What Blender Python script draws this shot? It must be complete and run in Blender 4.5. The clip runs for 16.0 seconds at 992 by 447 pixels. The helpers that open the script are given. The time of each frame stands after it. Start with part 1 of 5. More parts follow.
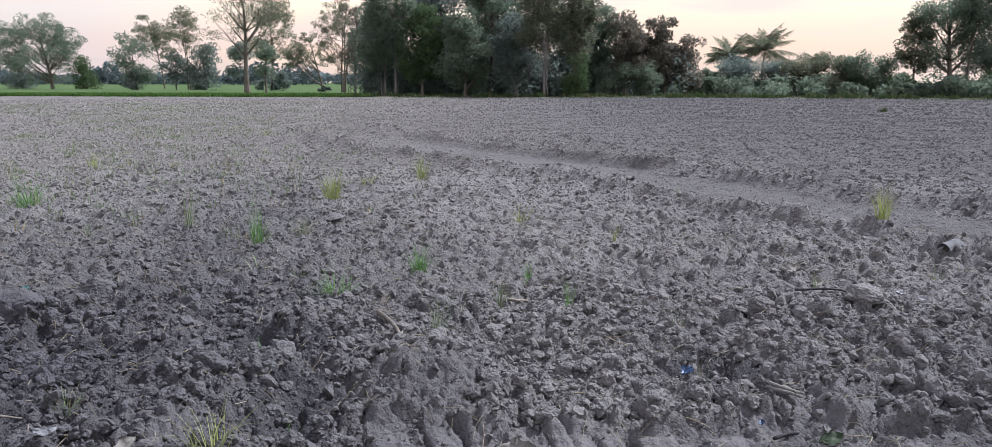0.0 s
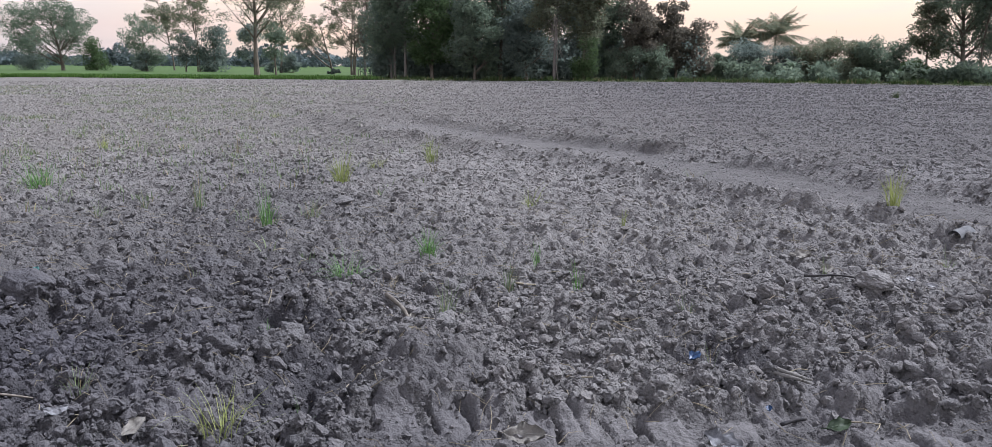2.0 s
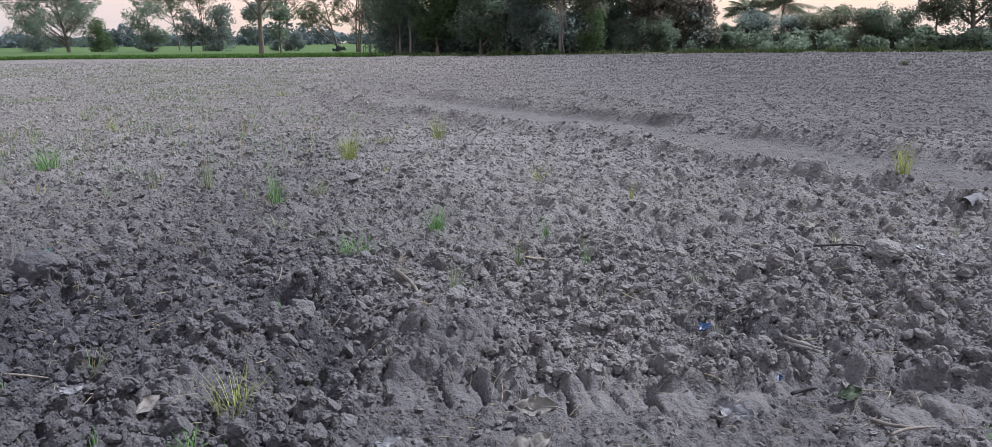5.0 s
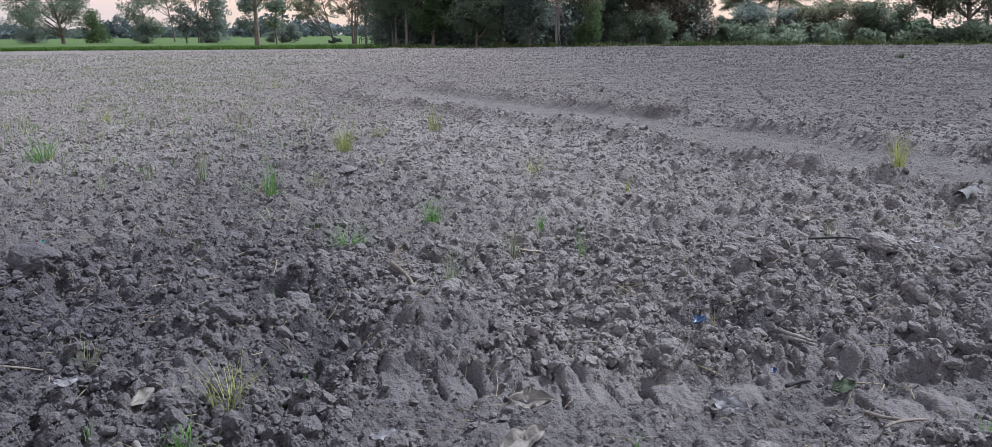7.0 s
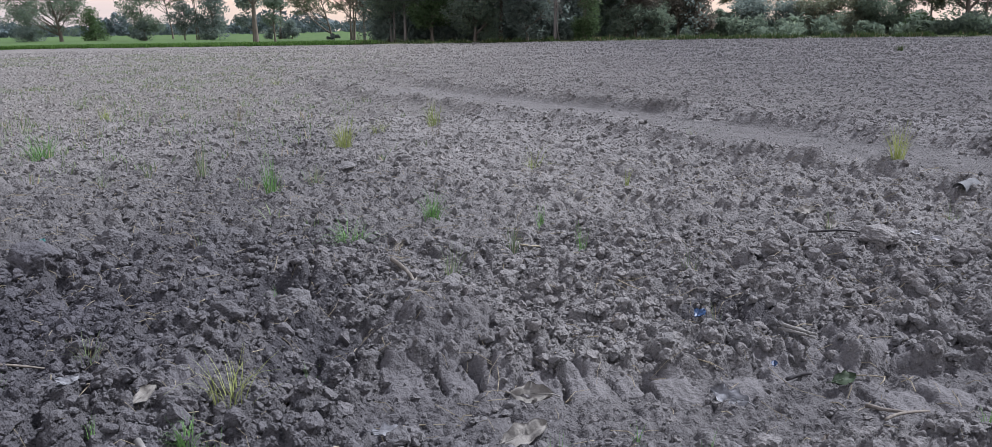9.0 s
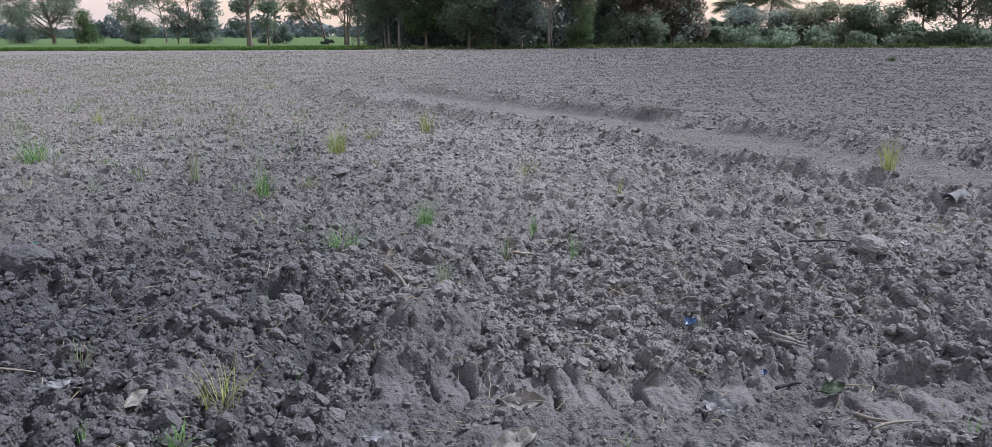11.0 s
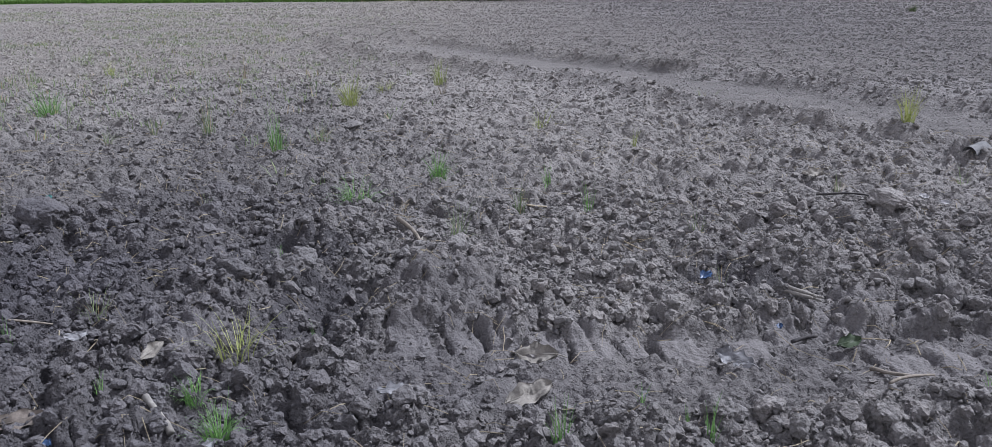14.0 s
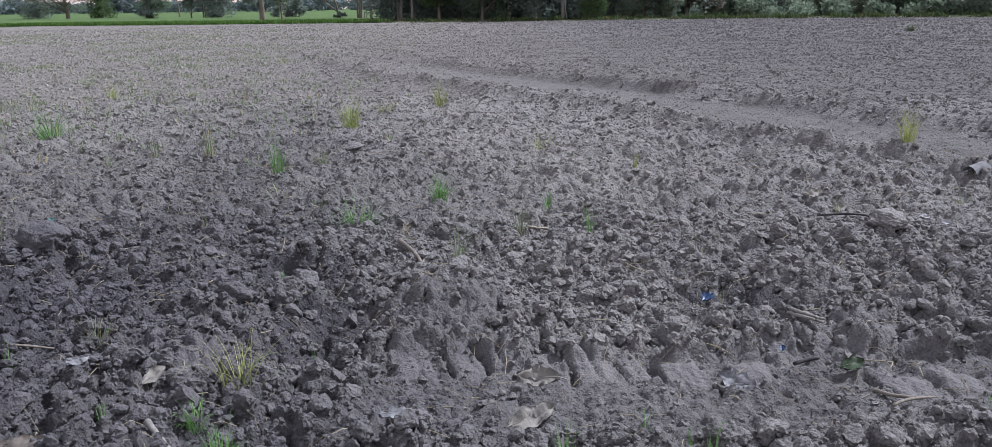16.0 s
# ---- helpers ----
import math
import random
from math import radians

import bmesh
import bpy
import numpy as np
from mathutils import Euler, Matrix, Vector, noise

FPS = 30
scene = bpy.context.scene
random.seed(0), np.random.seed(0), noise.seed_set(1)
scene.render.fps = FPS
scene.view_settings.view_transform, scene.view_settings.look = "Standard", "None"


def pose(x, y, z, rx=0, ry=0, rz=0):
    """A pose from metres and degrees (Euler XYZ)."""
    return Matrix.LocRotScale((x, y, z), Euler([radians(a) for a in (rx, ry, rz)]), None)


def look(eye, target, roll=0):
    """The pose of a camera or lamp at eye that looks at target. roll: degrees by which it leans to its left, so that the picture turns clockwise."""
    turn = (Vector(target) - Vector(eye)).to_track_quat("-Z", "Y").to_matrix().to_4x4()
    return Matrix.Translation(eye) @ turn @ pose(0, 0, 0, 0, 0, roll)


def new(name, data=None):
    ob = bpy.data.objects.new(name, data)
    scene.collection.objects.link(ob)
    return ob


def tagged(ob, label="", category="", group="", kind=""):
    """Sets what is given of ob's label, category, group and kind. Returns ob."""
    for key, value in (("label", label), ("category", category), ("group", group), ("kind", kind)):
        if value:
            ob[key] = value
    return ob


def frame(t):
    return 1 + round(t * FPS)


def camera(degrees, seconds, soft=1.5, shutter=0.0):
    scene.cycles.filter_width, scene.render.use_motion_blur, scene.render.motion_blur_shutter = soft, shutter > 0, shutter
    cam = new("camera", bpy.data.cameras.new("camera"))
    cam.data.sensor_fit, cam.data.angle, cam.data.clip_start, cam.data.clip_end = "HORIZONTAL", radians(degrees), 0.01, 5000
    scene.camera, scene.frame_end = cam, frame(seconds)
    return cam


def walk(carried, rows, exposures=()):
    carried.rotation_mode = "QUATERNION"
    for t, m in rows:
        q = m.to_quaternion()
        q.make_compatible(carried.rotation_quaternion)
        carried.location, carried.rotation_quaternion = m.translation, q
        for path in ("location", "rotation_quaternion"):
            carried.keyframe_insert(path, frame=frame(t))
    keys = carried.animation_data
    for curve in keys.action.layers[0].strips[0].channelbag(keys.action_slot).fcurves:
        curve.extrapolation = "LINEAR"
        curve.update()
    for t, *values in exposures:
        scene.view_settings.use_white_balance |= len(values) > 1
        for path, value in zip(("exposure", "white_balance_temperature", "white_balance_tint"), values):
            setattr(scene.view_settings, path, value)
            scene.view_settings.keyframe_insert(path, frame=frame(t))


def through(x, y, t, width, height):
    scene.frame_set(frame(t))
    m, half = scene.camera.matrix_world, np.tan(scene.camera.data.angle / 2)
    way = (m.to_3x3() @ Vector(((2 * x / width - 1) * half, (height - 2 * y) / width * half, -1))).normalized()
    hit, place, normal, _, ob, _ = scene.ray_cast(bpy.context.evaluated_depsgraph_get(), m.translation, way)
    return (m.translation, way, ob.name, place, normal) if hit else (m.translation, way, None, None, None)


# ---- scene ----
cam = camera(57.2, 16.0, 0.46)
PATH = [
    (0, (0.0, -0.003, 1.5), (0.0, 1.973, 1.194), -0.0),
    (0.5, (-0.002, -0.009, 1.507), (-0.009, 1.966, 1.195), 0.2),
    (1, (0.0, -0.003, 1.505), (-0.012, 1.972, 1.187), 0.2),
    (1.5, (-0.001, -0.001, 1.5), (-0.015, 1.972, 1.172), 0.3),
    (2, (-0.001, 0.001, 1.5), (-0.02, 1.971, 1.159), 0.3),
    (2.5, (0.002, 0.0, 1.502), (-0.023, 1.969, 1.151), 0.1),
    (3, (0.006, -0.001, 1.5), (-0.028, 1.965, 1.136), -0.2),
    (3.5, (0.004, 0.0, 1.5), (-0.032, 1.964, 1.127), -0.4),
    (4, (0.005, 0.002, 1.498), (-0.034, 1.965, 1.118), -0.6),
    (4.5, (-0.001, 0.0, 1.496), (-0.04, 1.961, 1.108), -0.7),
    (7, (0.004, 0.001, 1.497), (-0.025, 1.958, 1.086), -0.6),
    (7.5, (0.004, 0.005, 1.495), (-0.023, 1.961, 1.079), -0.8),
    (8, (0.005, 0.004, 1.494), (-0.022, 1.959, 1.075), -0.9),
    (8.5, (0.003, 0.003, 1.495), (-0.026, 1.958, 1.072), -1.0),
    (11, (0.002, -0.02, 1.507), (-0.01, 1.938, 1.099), -0.4),
    (11.5, (-0.013, 0.045, 1.477), (-0.025, 1.998, 1.047), 0.2),
    (12, (-0.012, 0.035, 1.479), (-0.03, 1.974, 0.989), 0.6),
    (12.5, (-0.007, 0.021, 1.484), (-0.037, 1.953, 0.967), 0.6),
    (13, (-0.006, 0.015, 1.494), (-0.045, 1.947, 0.977), 0.3),
    (13.5, (-0.003, 0.016, 1.497), (-0.044, 1.948, 0.982), -0.2),
    (14, (-0.002, 0.013, 1.496), (-0.044, 1.947, 0.989), -0.6),
    (14.5, (-0.003, 0.018, 1.495), (-0.043, 1.954, 0.997), -0.8),
    (15, (-0.005, 0.015, 1.498), (-0.045, 1.954, 1.007), -0.8),
    (15.5, (-0.003, 0.013, 1.507), (-0.041, 1.955, 1.029), -0.7),
    (16, (-0.006, 0.009, 1.511), (-0.049, 1.954, 1.046), -0.8),
]
walk(cam, [(t, look(eye, aim, roll)) for t, eye, aim, roll in PATH])

# ---------------------------------------------------------------- sky and light
SUN_AZ, SUN_EL = 64.0, 50.0          # degrees to the right of +y, degrees above the horizon


def build_sky():
    world = bpy.data.worlds.new("dusk_sky")
    scene.world = world
    world.use_nodes = True
    nt = world.node_tree
    nt.nodes.clear()
    N, L = nt.nodes.new, nt.links.new
    out, bg = N("ShaderNodeOutputWorld"), N("ShaderNodeBackground")
    sky = N("ShaderNodeTexSky")
    sky.sky_type, sky.sun_disc = 'NISHITA', False
    sky.sun_elevation, sky.sun_rotation = radians(SUN_EL), radians(SUN_AZ)
    sky.air_density, sky.dust_density = 1.0, 1.5
    tc, sep = N("ShaderNodeTexCoord"), N("ShaderNodeSeparateXYZ")
    L(tc.outputs["Generated"], sep.inputs[0])
    # height in the sky -> colour of the dusk light
    ramp = N("ShaderNodeValToRGB")
    el = ramp.color_ramp.elements
    el[0].position, el[0].color = 0.0, (0.62, 0.56, 0.60, 1)
    el[1].position, el[1].color = 1.0, (0.28, 0.32, 0.45, 1)
    for p, c in ((0.012, (0.56, 0.51, 0.55)), (0.04, (0.66, 0.55, 0.56)), (0.065, (0.71, 0.63, 0.63)),
                 (0.10, (0.78, 0.75, 0.74)), (0.15, (0.80, 0.80, 0.83)), (0.26, (0.62, 0.64, 0.71)), (0.45, (0.44, 0.48, 0.58)), (0.7, (0.32, 0.36, 0.48))):
        e = el.new(p)
        e.color = (*c, 1)
    L(sep.outputs["Z"], ramp.inputs[0])
    # the glow above the place where the sun went down
    dot = N("ShaderNodeVectorMath")
    dot.operation = 'DOT_PRODUCT'
    a, e = radians(5), radians(3)
    dot.inputs[1].default_value = (math.sin(a) * math.cos(e), math.cos(a) * math.cos(e), math.sin(e))
    L(tc.outputs["Generated"], dot.inputs[0])
    glow = N("ShaderNodeMapRange")
    glow.interpolation_type = 'SMOOTHERSTEP'
    for k, v in ((1, 0.84), (2, 0.985), (3, 0.0), (4, 1.0)):
        glow.inputs[k].default_value = v
    L(dot.outputs["Value"], glow.inputs[0])
    warm = N("ShaderNodeMix")
    warm.data_type, warm.blend_type = 'RGBA', 'MULTIPLY'
    warm.inputs["B"].default_value = (1.28, 1.12, 0.93, 1)
    L(glow.outputs[0], warm.inputs["Factor"])
    L(ramp.outputs[0], warm.inputs["A"])
    # the pale eastern sky, lit by the afterglow, behind the standing place
    back = N("ShaderNodeVectorMath")
    back.operation = 'DOT_PRODUCT'
    back.inputs[1].default_value = (0.0, -0.985, 0.17)
    L(tc.outputs["Generated"], back.inputs[0])
    pale = N("ShaderNodeMapRange")
    pale.interpolation_type = 'SMOOTHSTEP'
    pale.inputs[1].default_value, pale.inputs[2].default_value = 0.25, 1.0
    L(back.outputs["Value"], pale.inputs[0])
    east = N("ShaderNodeMix")
    east.data_type, east.blend_type = 'RGBA', 'ADD'
    east.inputs["B"].default_value = (0.33, 0.33, 0.355, 1)
    L(pale.outputs[0], east.inputs["Factor"])
    L(warm.outputs["Result"], east.inputs["A"])
    # thin pink and grey streaks of cloud
    mp, ns, cr = N("ShaderNodeMapping"), N("ShaderNodeTexNoise"), N("ShaderNodeValToRGB")
    mp.inputs["Scale"].default_value = (2.2, 2.2, 11.0)
    L(tc.outputs["Generated"], mp.inputs[0])
    ns.inputs["Scale"].default_value, ns.inputs["Detail"].default_value = 2.2, 5
    L(mp.outputs[0], ns.inputs["Vector"])
    cr.color_ramp.elements[0].position, cr.color_ramp.elements[1].position = 0.46, 0.64
    L(ns.outputs[0], cr.inputs[0])
    cl = N("ShaderNodeMix")
    cl.data_type, cl.blend_type = 'RGBA', 'MIX'
    cl.inputs["B"].default_value = (0.74, 0.59, 0.59, 1)
    mul = N("ShaderNodeMath")
    mul.operation = 'MULTIPLY'
    mul.inputs[1].default_value = 0.75
    L(cr.outputs[0], mul.inputs[0])
    L(mul.outputs[0], cl.inputs["Factor"])
    L(east.outputs["Result"], cl.inputs["A"])
    # the sky model adds its own blue overhead
    add = N("ShaderNodeMix")
    add.data_type, add.blend_type = 'RGBA', 'ADD'
    add.inputs["Factor"].default_value = 0.02
    L(cl.outputs["Result"], add.inputs["A"])
    L(sky.outputs[0], add.inputs["B"])
    L(add.outputs["Result"], bg.inputs[0])
    bg.inputs[1].default_value = 1.0
    L(bg.outputs[0], out.inputs[0])


build_sky()
sun = new("sun", bpy.data.lights.new("sun", 'SUN'))
sun.data.energy, sun.data.angle, sun.data.color = 5.0, radians(7), (0.95, 0.98, 1.09)
sun.matrix_world = look((0, 0, 0), (-math.sin(radians(SUN_AZ)), -math.cos(radians(SUN_AZ)), -math.tan(radians(SUN_EL))))
scene.view_settings.exposure = 0.25


# ---------------------------------------------------------------- materials
def material(name, rough=0.9, spec=0.2):
    m = bpy.data.materials.new(name)
    m.use_nodes = True
    b = m.node_tree.nodes["Principled BSDF"]
    b.inputs["Roughness"].default_value = rough
    b.inputs["Specular IOR Level"].default_value = spec
    return m, m.node_tree, b


def mixed(nt, fac, a, b, blend='MIX'):
    """A colour mix; fac, a and b are sockets or values."""
    n = nt.nodes.new("ShaderNodeMix")
    n.data_type, n.blend_type = 'RGBA', blend
    for key, v in (("Factor", fac), ("A", a), ("B", b)):
        if isinstance(v, (int, float)):
            n.inputs[key].default_value = v
        elif isinstance(v, tuple):
            n.inputs[key].default_value = (*v, 1)
        else:
            nt.links.new(v, n.inputs[key])
    return n.outputs["Result"]


def noise_of(nt, scale, detail=4, lo=0.35, hi=0.65, stretch=None):
    """World-space noise between 0 and 1."""
    g, n, r = nt.nodes.new("ShaderNodeNewGeometry"), nt.nodes.new("ShaderNodeTexNoise"), nt.nodes.new("ShaderNodeMapRange")
    n.inputs["Scale"].default_value, n.inputs["Detail"].default_value = scale, detail
    r.inputs[1].default_value, r.inputs[2].default_value = lo, hi
    if stretch:
        mp = nt.nodes.new("ShaderNodeMapping")
        mp.inputs["Scale"].default_value = stretch
        nt.links.new(g.outputs["Position"], mp.inputs[0])
        nt.links.new(mp.outputs[0], n.inputs["Vector"])
    else:
        nt.links.new(g.outputs["Position"], n.inputs["Vector"])
    nt.links.new(n.outputs[0], r.inputs[0])
    return r.outputs[0]


def bumped(nt, b, heights):
    """Chains bump nodes for (socket, distance, strength)."""
    last = None
    for sock, dist, strength in heights:
        n = nt.nodes.new("ShaderNodeBump")
        n.inputs["Distance"].default_value, n.inputs["Strength"].default_value = dist, strength
        nt.links.new(sock, n.inputs["Height"])
        if last:
            nt.links.new(last, n.inputs["Normal"])
        last = n.outputs[0]
    nt.links.new(last, b.inputs["Normal"])


def soil_material(name, reliefs, wet=(0.32, 0.327, 0.39), dry=(1.22, 1.21, 1.19)):
    """Grey clay. reliefs: scale, depth and strength of each layer of roughness."""
    m, nt, b = material(name, 0.95, 0.12)
    stain = noise_of(nt, 0.7, 5)
    patch = noise_of(nt, 6.0, 5, 0.3, 0.7)
    grain = noise_of(nt, 90.0, 4, 0.3, 0.7)
    col = mixed(nt, stain, (0.206, 0.204, 0.204), (0.250, 0.247, 0.246))
    col = mixed(nt, patch, col, (0.286, 0.282, 0.280))
    if reliefs:     # near and left tinted darker for damp and crevice shade, drier crust farther out
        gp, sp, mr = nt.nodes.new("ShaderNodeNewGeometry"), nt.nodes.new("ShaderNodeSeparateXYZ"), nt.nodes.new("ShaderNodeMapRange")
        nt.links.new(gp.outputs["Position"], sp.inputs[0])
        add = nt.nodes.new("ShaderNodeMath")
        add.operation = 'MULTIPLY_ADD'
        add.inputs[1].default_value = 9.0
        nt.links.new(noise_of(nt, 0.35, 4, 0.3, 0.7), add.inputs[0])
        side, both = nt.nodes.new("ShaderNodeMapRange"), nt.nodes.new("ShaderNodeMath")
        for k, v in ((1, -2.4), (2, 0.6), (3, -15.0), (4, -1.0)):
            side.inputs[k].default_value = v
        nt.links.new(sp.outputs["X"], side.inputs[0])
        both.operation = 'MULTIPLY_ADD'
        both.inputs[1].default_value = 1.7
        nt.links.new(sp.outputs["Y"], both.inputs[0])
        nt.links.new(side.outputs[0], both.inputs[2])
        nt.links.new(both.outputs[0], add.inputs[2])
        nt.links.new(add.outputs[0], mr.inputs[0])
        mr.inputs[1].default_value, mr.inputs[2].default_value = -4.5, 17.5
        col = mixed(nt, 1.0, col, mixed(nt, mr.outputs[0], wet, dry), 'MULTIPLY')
        # the clay turns darker and slightly bluer towards the thicket side
        to_right = nt.nodes.new("ShaderNodeMapRange")
        to_right.inputs[1].default_value, to_right.inputs[2].default_value = -8.0, 9.0
        nt.links.new(sp.outputs["X"], to_right.inputs[0])
        col = mixed(nt, 1.0, col, mixed(nt, to_right.outputs[0], (1.0, 0.99, 0.965), (0.66, 0.665, 0.695)), 'MULTIPLY')
    g, oi = nt.nodes.new("ShaderNodeNewGeometry"), nt.nodes.new("ShaderNodeObjectInfo")
    mul = nt.nodes.new("ShaderNodeMath")
    mul.operation = 'ADD'
    nt.links.new(g.outputs["Random Per Island"], mul.inputs[0])
    nt.links.new(oi.outputs["Random"], mul.inputs[1])
    fr = nt.nodes.new("ShaderNodeMath")
    fr.operation = 'FRACT'
    nt.links.new(mul.outputs[0], fr.inputs[0])
    tone = nt.nodes.new("ShaderNodeValToRGB")
    e = tone.color_ramp.elements
    e[0].color, e[1].color = (0.86, 0.86, 0.86, 1), (1.08, 1.08, 1.07, 1)
    e.new(0.5).color = (0.98, 0.97, 0.96, 1)
    e.new(0.93).color = (1.02, 0.99, 0.97, 1)
    nt.links.new(fr.outputs[0], tone.inputs[0])
    col = mixed(nt, 0.8, col, tone.outputs[0], 'MULTIPLY')
    col = mixed(nt, grain, mixed(nt, 1.0, col, (0.70, 0.695, 0.695), 'MULTIPLY'), col)
    nt.links.new(col, b.inputs["Base Color"])
    bumped(nt, b, [(noise_of(nt, scale, 7, 0.2, 0.8), depth, strength) for scale, depth, strength in reliefs])
    return m


def leaf_material(name, a, b_, through=0.25, dry=None):
    """Leaves: two greens by leaf and by clump, and some light through them."""
    m, nt, b = material(name, 0.75, 0.12)
    g = nt.nodes.new("ShaderNodeNewGeometry")
    col = mixed(nt, g.outputs["Random Per Island"], a, b_)
    clump = noise_of(nt, 0.9, 3)
    col = mixed(nt, clump, mixed(nt, 1.0, col, (0.66, 0.70, 0.72), 'MULTIPLY'), col)
    if dry:
        w = nt.nodes.new("ShaderNodeMath")
        w.operation = 'GREATER_THAN'
        w.inputs[1].default_value = 0.9
        nt.links.new(g.outputs["Random Per Island"], w.inputs[0])
        col = mixed(nt, w.outputs[0], col, dry)
    nt.links.new(col, b.inputs["Base Color"])
    t, mx = nt.nodes.new("ShaderNodeBsdfTranslucent"), nt.nodes.new("ShaderNodeMixShader")
    nt.links.new(col, t.inputs[0])
    mx.inputs[0].default_value = through
    nt.links.new(b.outputs[0], mx.inputs[1])
    nt.links.new(t.outputs[0], mx.inputs[2])
    nt.links.new(mx.outputs[0], nt.nodes["Material Output"].inputs[0])
    return m


def plain_material(name, a, b_, scale, rough=0.85, spec=0.2, bump=0.3, stretch=None, dist=0.01):
    """Two tones by world-space noise, with relief."""
    m, nt, b = material(name, rough, spec)
    n = noise_of(nt, scale, 5, 0.3, 0.7, stretch)
    col = mixed(nt, n, a, b_)
    nt.links.new(mixed(nt, noise_of(nt, scale * 7, 3), mixed(nt, 1.0, col, (0.8, 0.8, 0.8), 'MULTIPLY'), col), b.inputs["Base Color"])
    bumped(nt, b, ((n, dist, bump),))
    return m


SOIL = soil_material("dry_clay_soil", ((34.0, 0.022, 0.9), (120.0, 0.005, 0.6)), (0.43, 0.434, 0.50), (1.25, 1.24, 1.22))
# bed tints run darker than the clods: damp fines plus crevice shade in the colour
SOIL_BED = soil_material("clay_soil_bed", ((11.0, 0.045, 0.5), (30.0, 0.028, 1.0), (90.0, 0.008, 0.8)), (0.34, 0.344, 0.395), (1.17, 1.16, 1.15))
# furrow soil coloured darker for damp and for the shade in the hollows
MOIST_SHADED_SOIL = soil_material("moist_shaded_furrow_soil", ((26.0, 0.028, 1.0), (90.0, 0.008, 0.8)), (0.26, 0.263, 0.305), (0.56, 0.56, 0.59))
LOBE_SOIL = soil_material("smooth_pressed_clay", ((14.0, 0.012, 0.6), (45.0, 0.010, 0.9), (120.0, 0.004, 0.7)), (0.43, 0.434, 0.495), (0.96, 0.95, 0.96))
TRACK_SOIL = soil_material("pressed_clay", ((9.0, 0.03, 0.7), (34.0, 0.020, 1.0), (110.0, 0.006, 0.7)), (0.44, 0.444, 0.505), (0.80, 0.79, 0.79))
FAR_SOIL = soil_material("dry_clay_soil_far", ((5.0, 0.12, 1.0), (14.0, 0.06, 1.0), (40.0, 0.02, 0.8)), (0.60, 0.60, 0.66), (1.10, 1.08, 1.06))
MEADOW = plain_material("rice_field_green", (0.055, 0.105, 0.036), (0.095, 0.155, 0.055), 0.25, 0.8, 0.1, 0.5, (1, 0.25, 1), 0.1)
WEEDY = plain_material("weedy_ground", (0.045, 0.060, 0.028), (0.085, 0.085, 0.050), 0.8, 0.9, 0.1, 0.5, None, 0.1)
BARK = plain_material("grey_bark", (0.10, 0.085, 0.07), (0.20, 0.175, 0.15), 5.0, 0.9, 0.1, 0.6, (1, 1, 0.2), 0.03)
PALE_BARK = plain_material("pale_bark", (0.13, 0.12, 0.11), (0.22, 0.20, 0.185), 3.0, 0.85, 0.15, 0.5, (1, 1, 0.2), 0.02)
DEAD_WOOD = plain_material("bleached_dead_wood", (0.17, 0.155, 0.14), (0.28, 0.26, 0.235), 3.0, 0.85, 0.15, 0.5, (1, 1, 0.2), 0.02)
LEAF_DARK = leaf_material("leaf_dark", (0.195, 0.240, 0.220), (0.250, 0.300, 0.260), 0.62)
LEAF_MID = leaf_material("leaf_mid", (0.180, 0.235, 0.182), (0.246, 0.302, 0.216), 0.62)
LEAF_OLIVE = leaf_material("leaf_olive", (0.185, 0.206, 0.147), (0.257, 0.276, 0.187), 0.62, (0.14, 0.115, 0.07))
LEAF_BRIGHT = leaf_material("leaf_bright", (0.092, 0.145, 0.068), (0.130, 0.190, 0.088), 0.5)
LEAF_BROWN = leaf_material("leaf_brownish", (0.164, 0.152, 0.127), (0.228, 0.200, 0.161), 0.62)
# distance haze is mixed into this pale bluish leaf colour
LEAF_HAZED = leaf_material("leaf_far_hazed", (0.140, 0.180, 0.190), (0.175, 0.215, 0.220), 0.2)
RICE = leaf_material("rice_blade", (0.075, 0.150, 0.035), (0.120, 0.215, 0.055), 0.3)
WEED = leaf_material("weed_blade", (0.045, 0.080, 0.028), (0.085, 0.120, 0.045), 0.3, (0.20, 0.17, 0.10))
GRASS = leaf_material("grass_green", (0.120, 0.250, 0.080), (0.195, 0.360, 0.120), 0.3)
GRASS_YELLOW = leaf_material("grass_yellow_green", (0.270, 0.320, 0.105), (0.380, 0.410, 0.170), 0.3)
GRASS_DULL = leaf_material("grass_dull_green", (0.170, 0.230, 0.125), (0.260, 0.310, 0.180), 0.25, (0.34, 0.28, 0.18))
STRAW = plain_material("dry_straw", (0.22, 0.19, 0.135), (0.36, 0.32, 0.24), 40, 0.8, 0.2, 0.3, None, 0.001)
DRY_LEAF = plain_material("dry_leaf", (0.190, 0.180, 0.165), (0.300, 0.285, 0.260), 30, 0.85, 0.2, 0.6, None, 0.004)
GREY_LEAF = plain_material("weathered_grey_leaf", (0.17, 0.175, 0.19), (0.32, 0.325, 0.345), 40, 0.8, 0.25, 0.5, None, 0.003)
DARK_LEAF = plain_material("rotting_dark_leaf", (0.09, 0.08, 0.07), (0.19, 0.165, 0.15), 30, 0.85, 0.2, 0.6, None, 0.004)
WOOD = plain_material("weathered_wood", (0.13, 0.115, 0.10), (0.24, 0.215, 0.19), 40, 0.85, 0.15, 0.6, (1, 1, 0.3), 0.002)
PEG = plain_material("pale_split_wood", (0.17, 0.165, 0.155), (0.27, 0.26, 0.25), 40, 0.85, 0.15, 0.6, (1, 1, 0.3), 0.002)
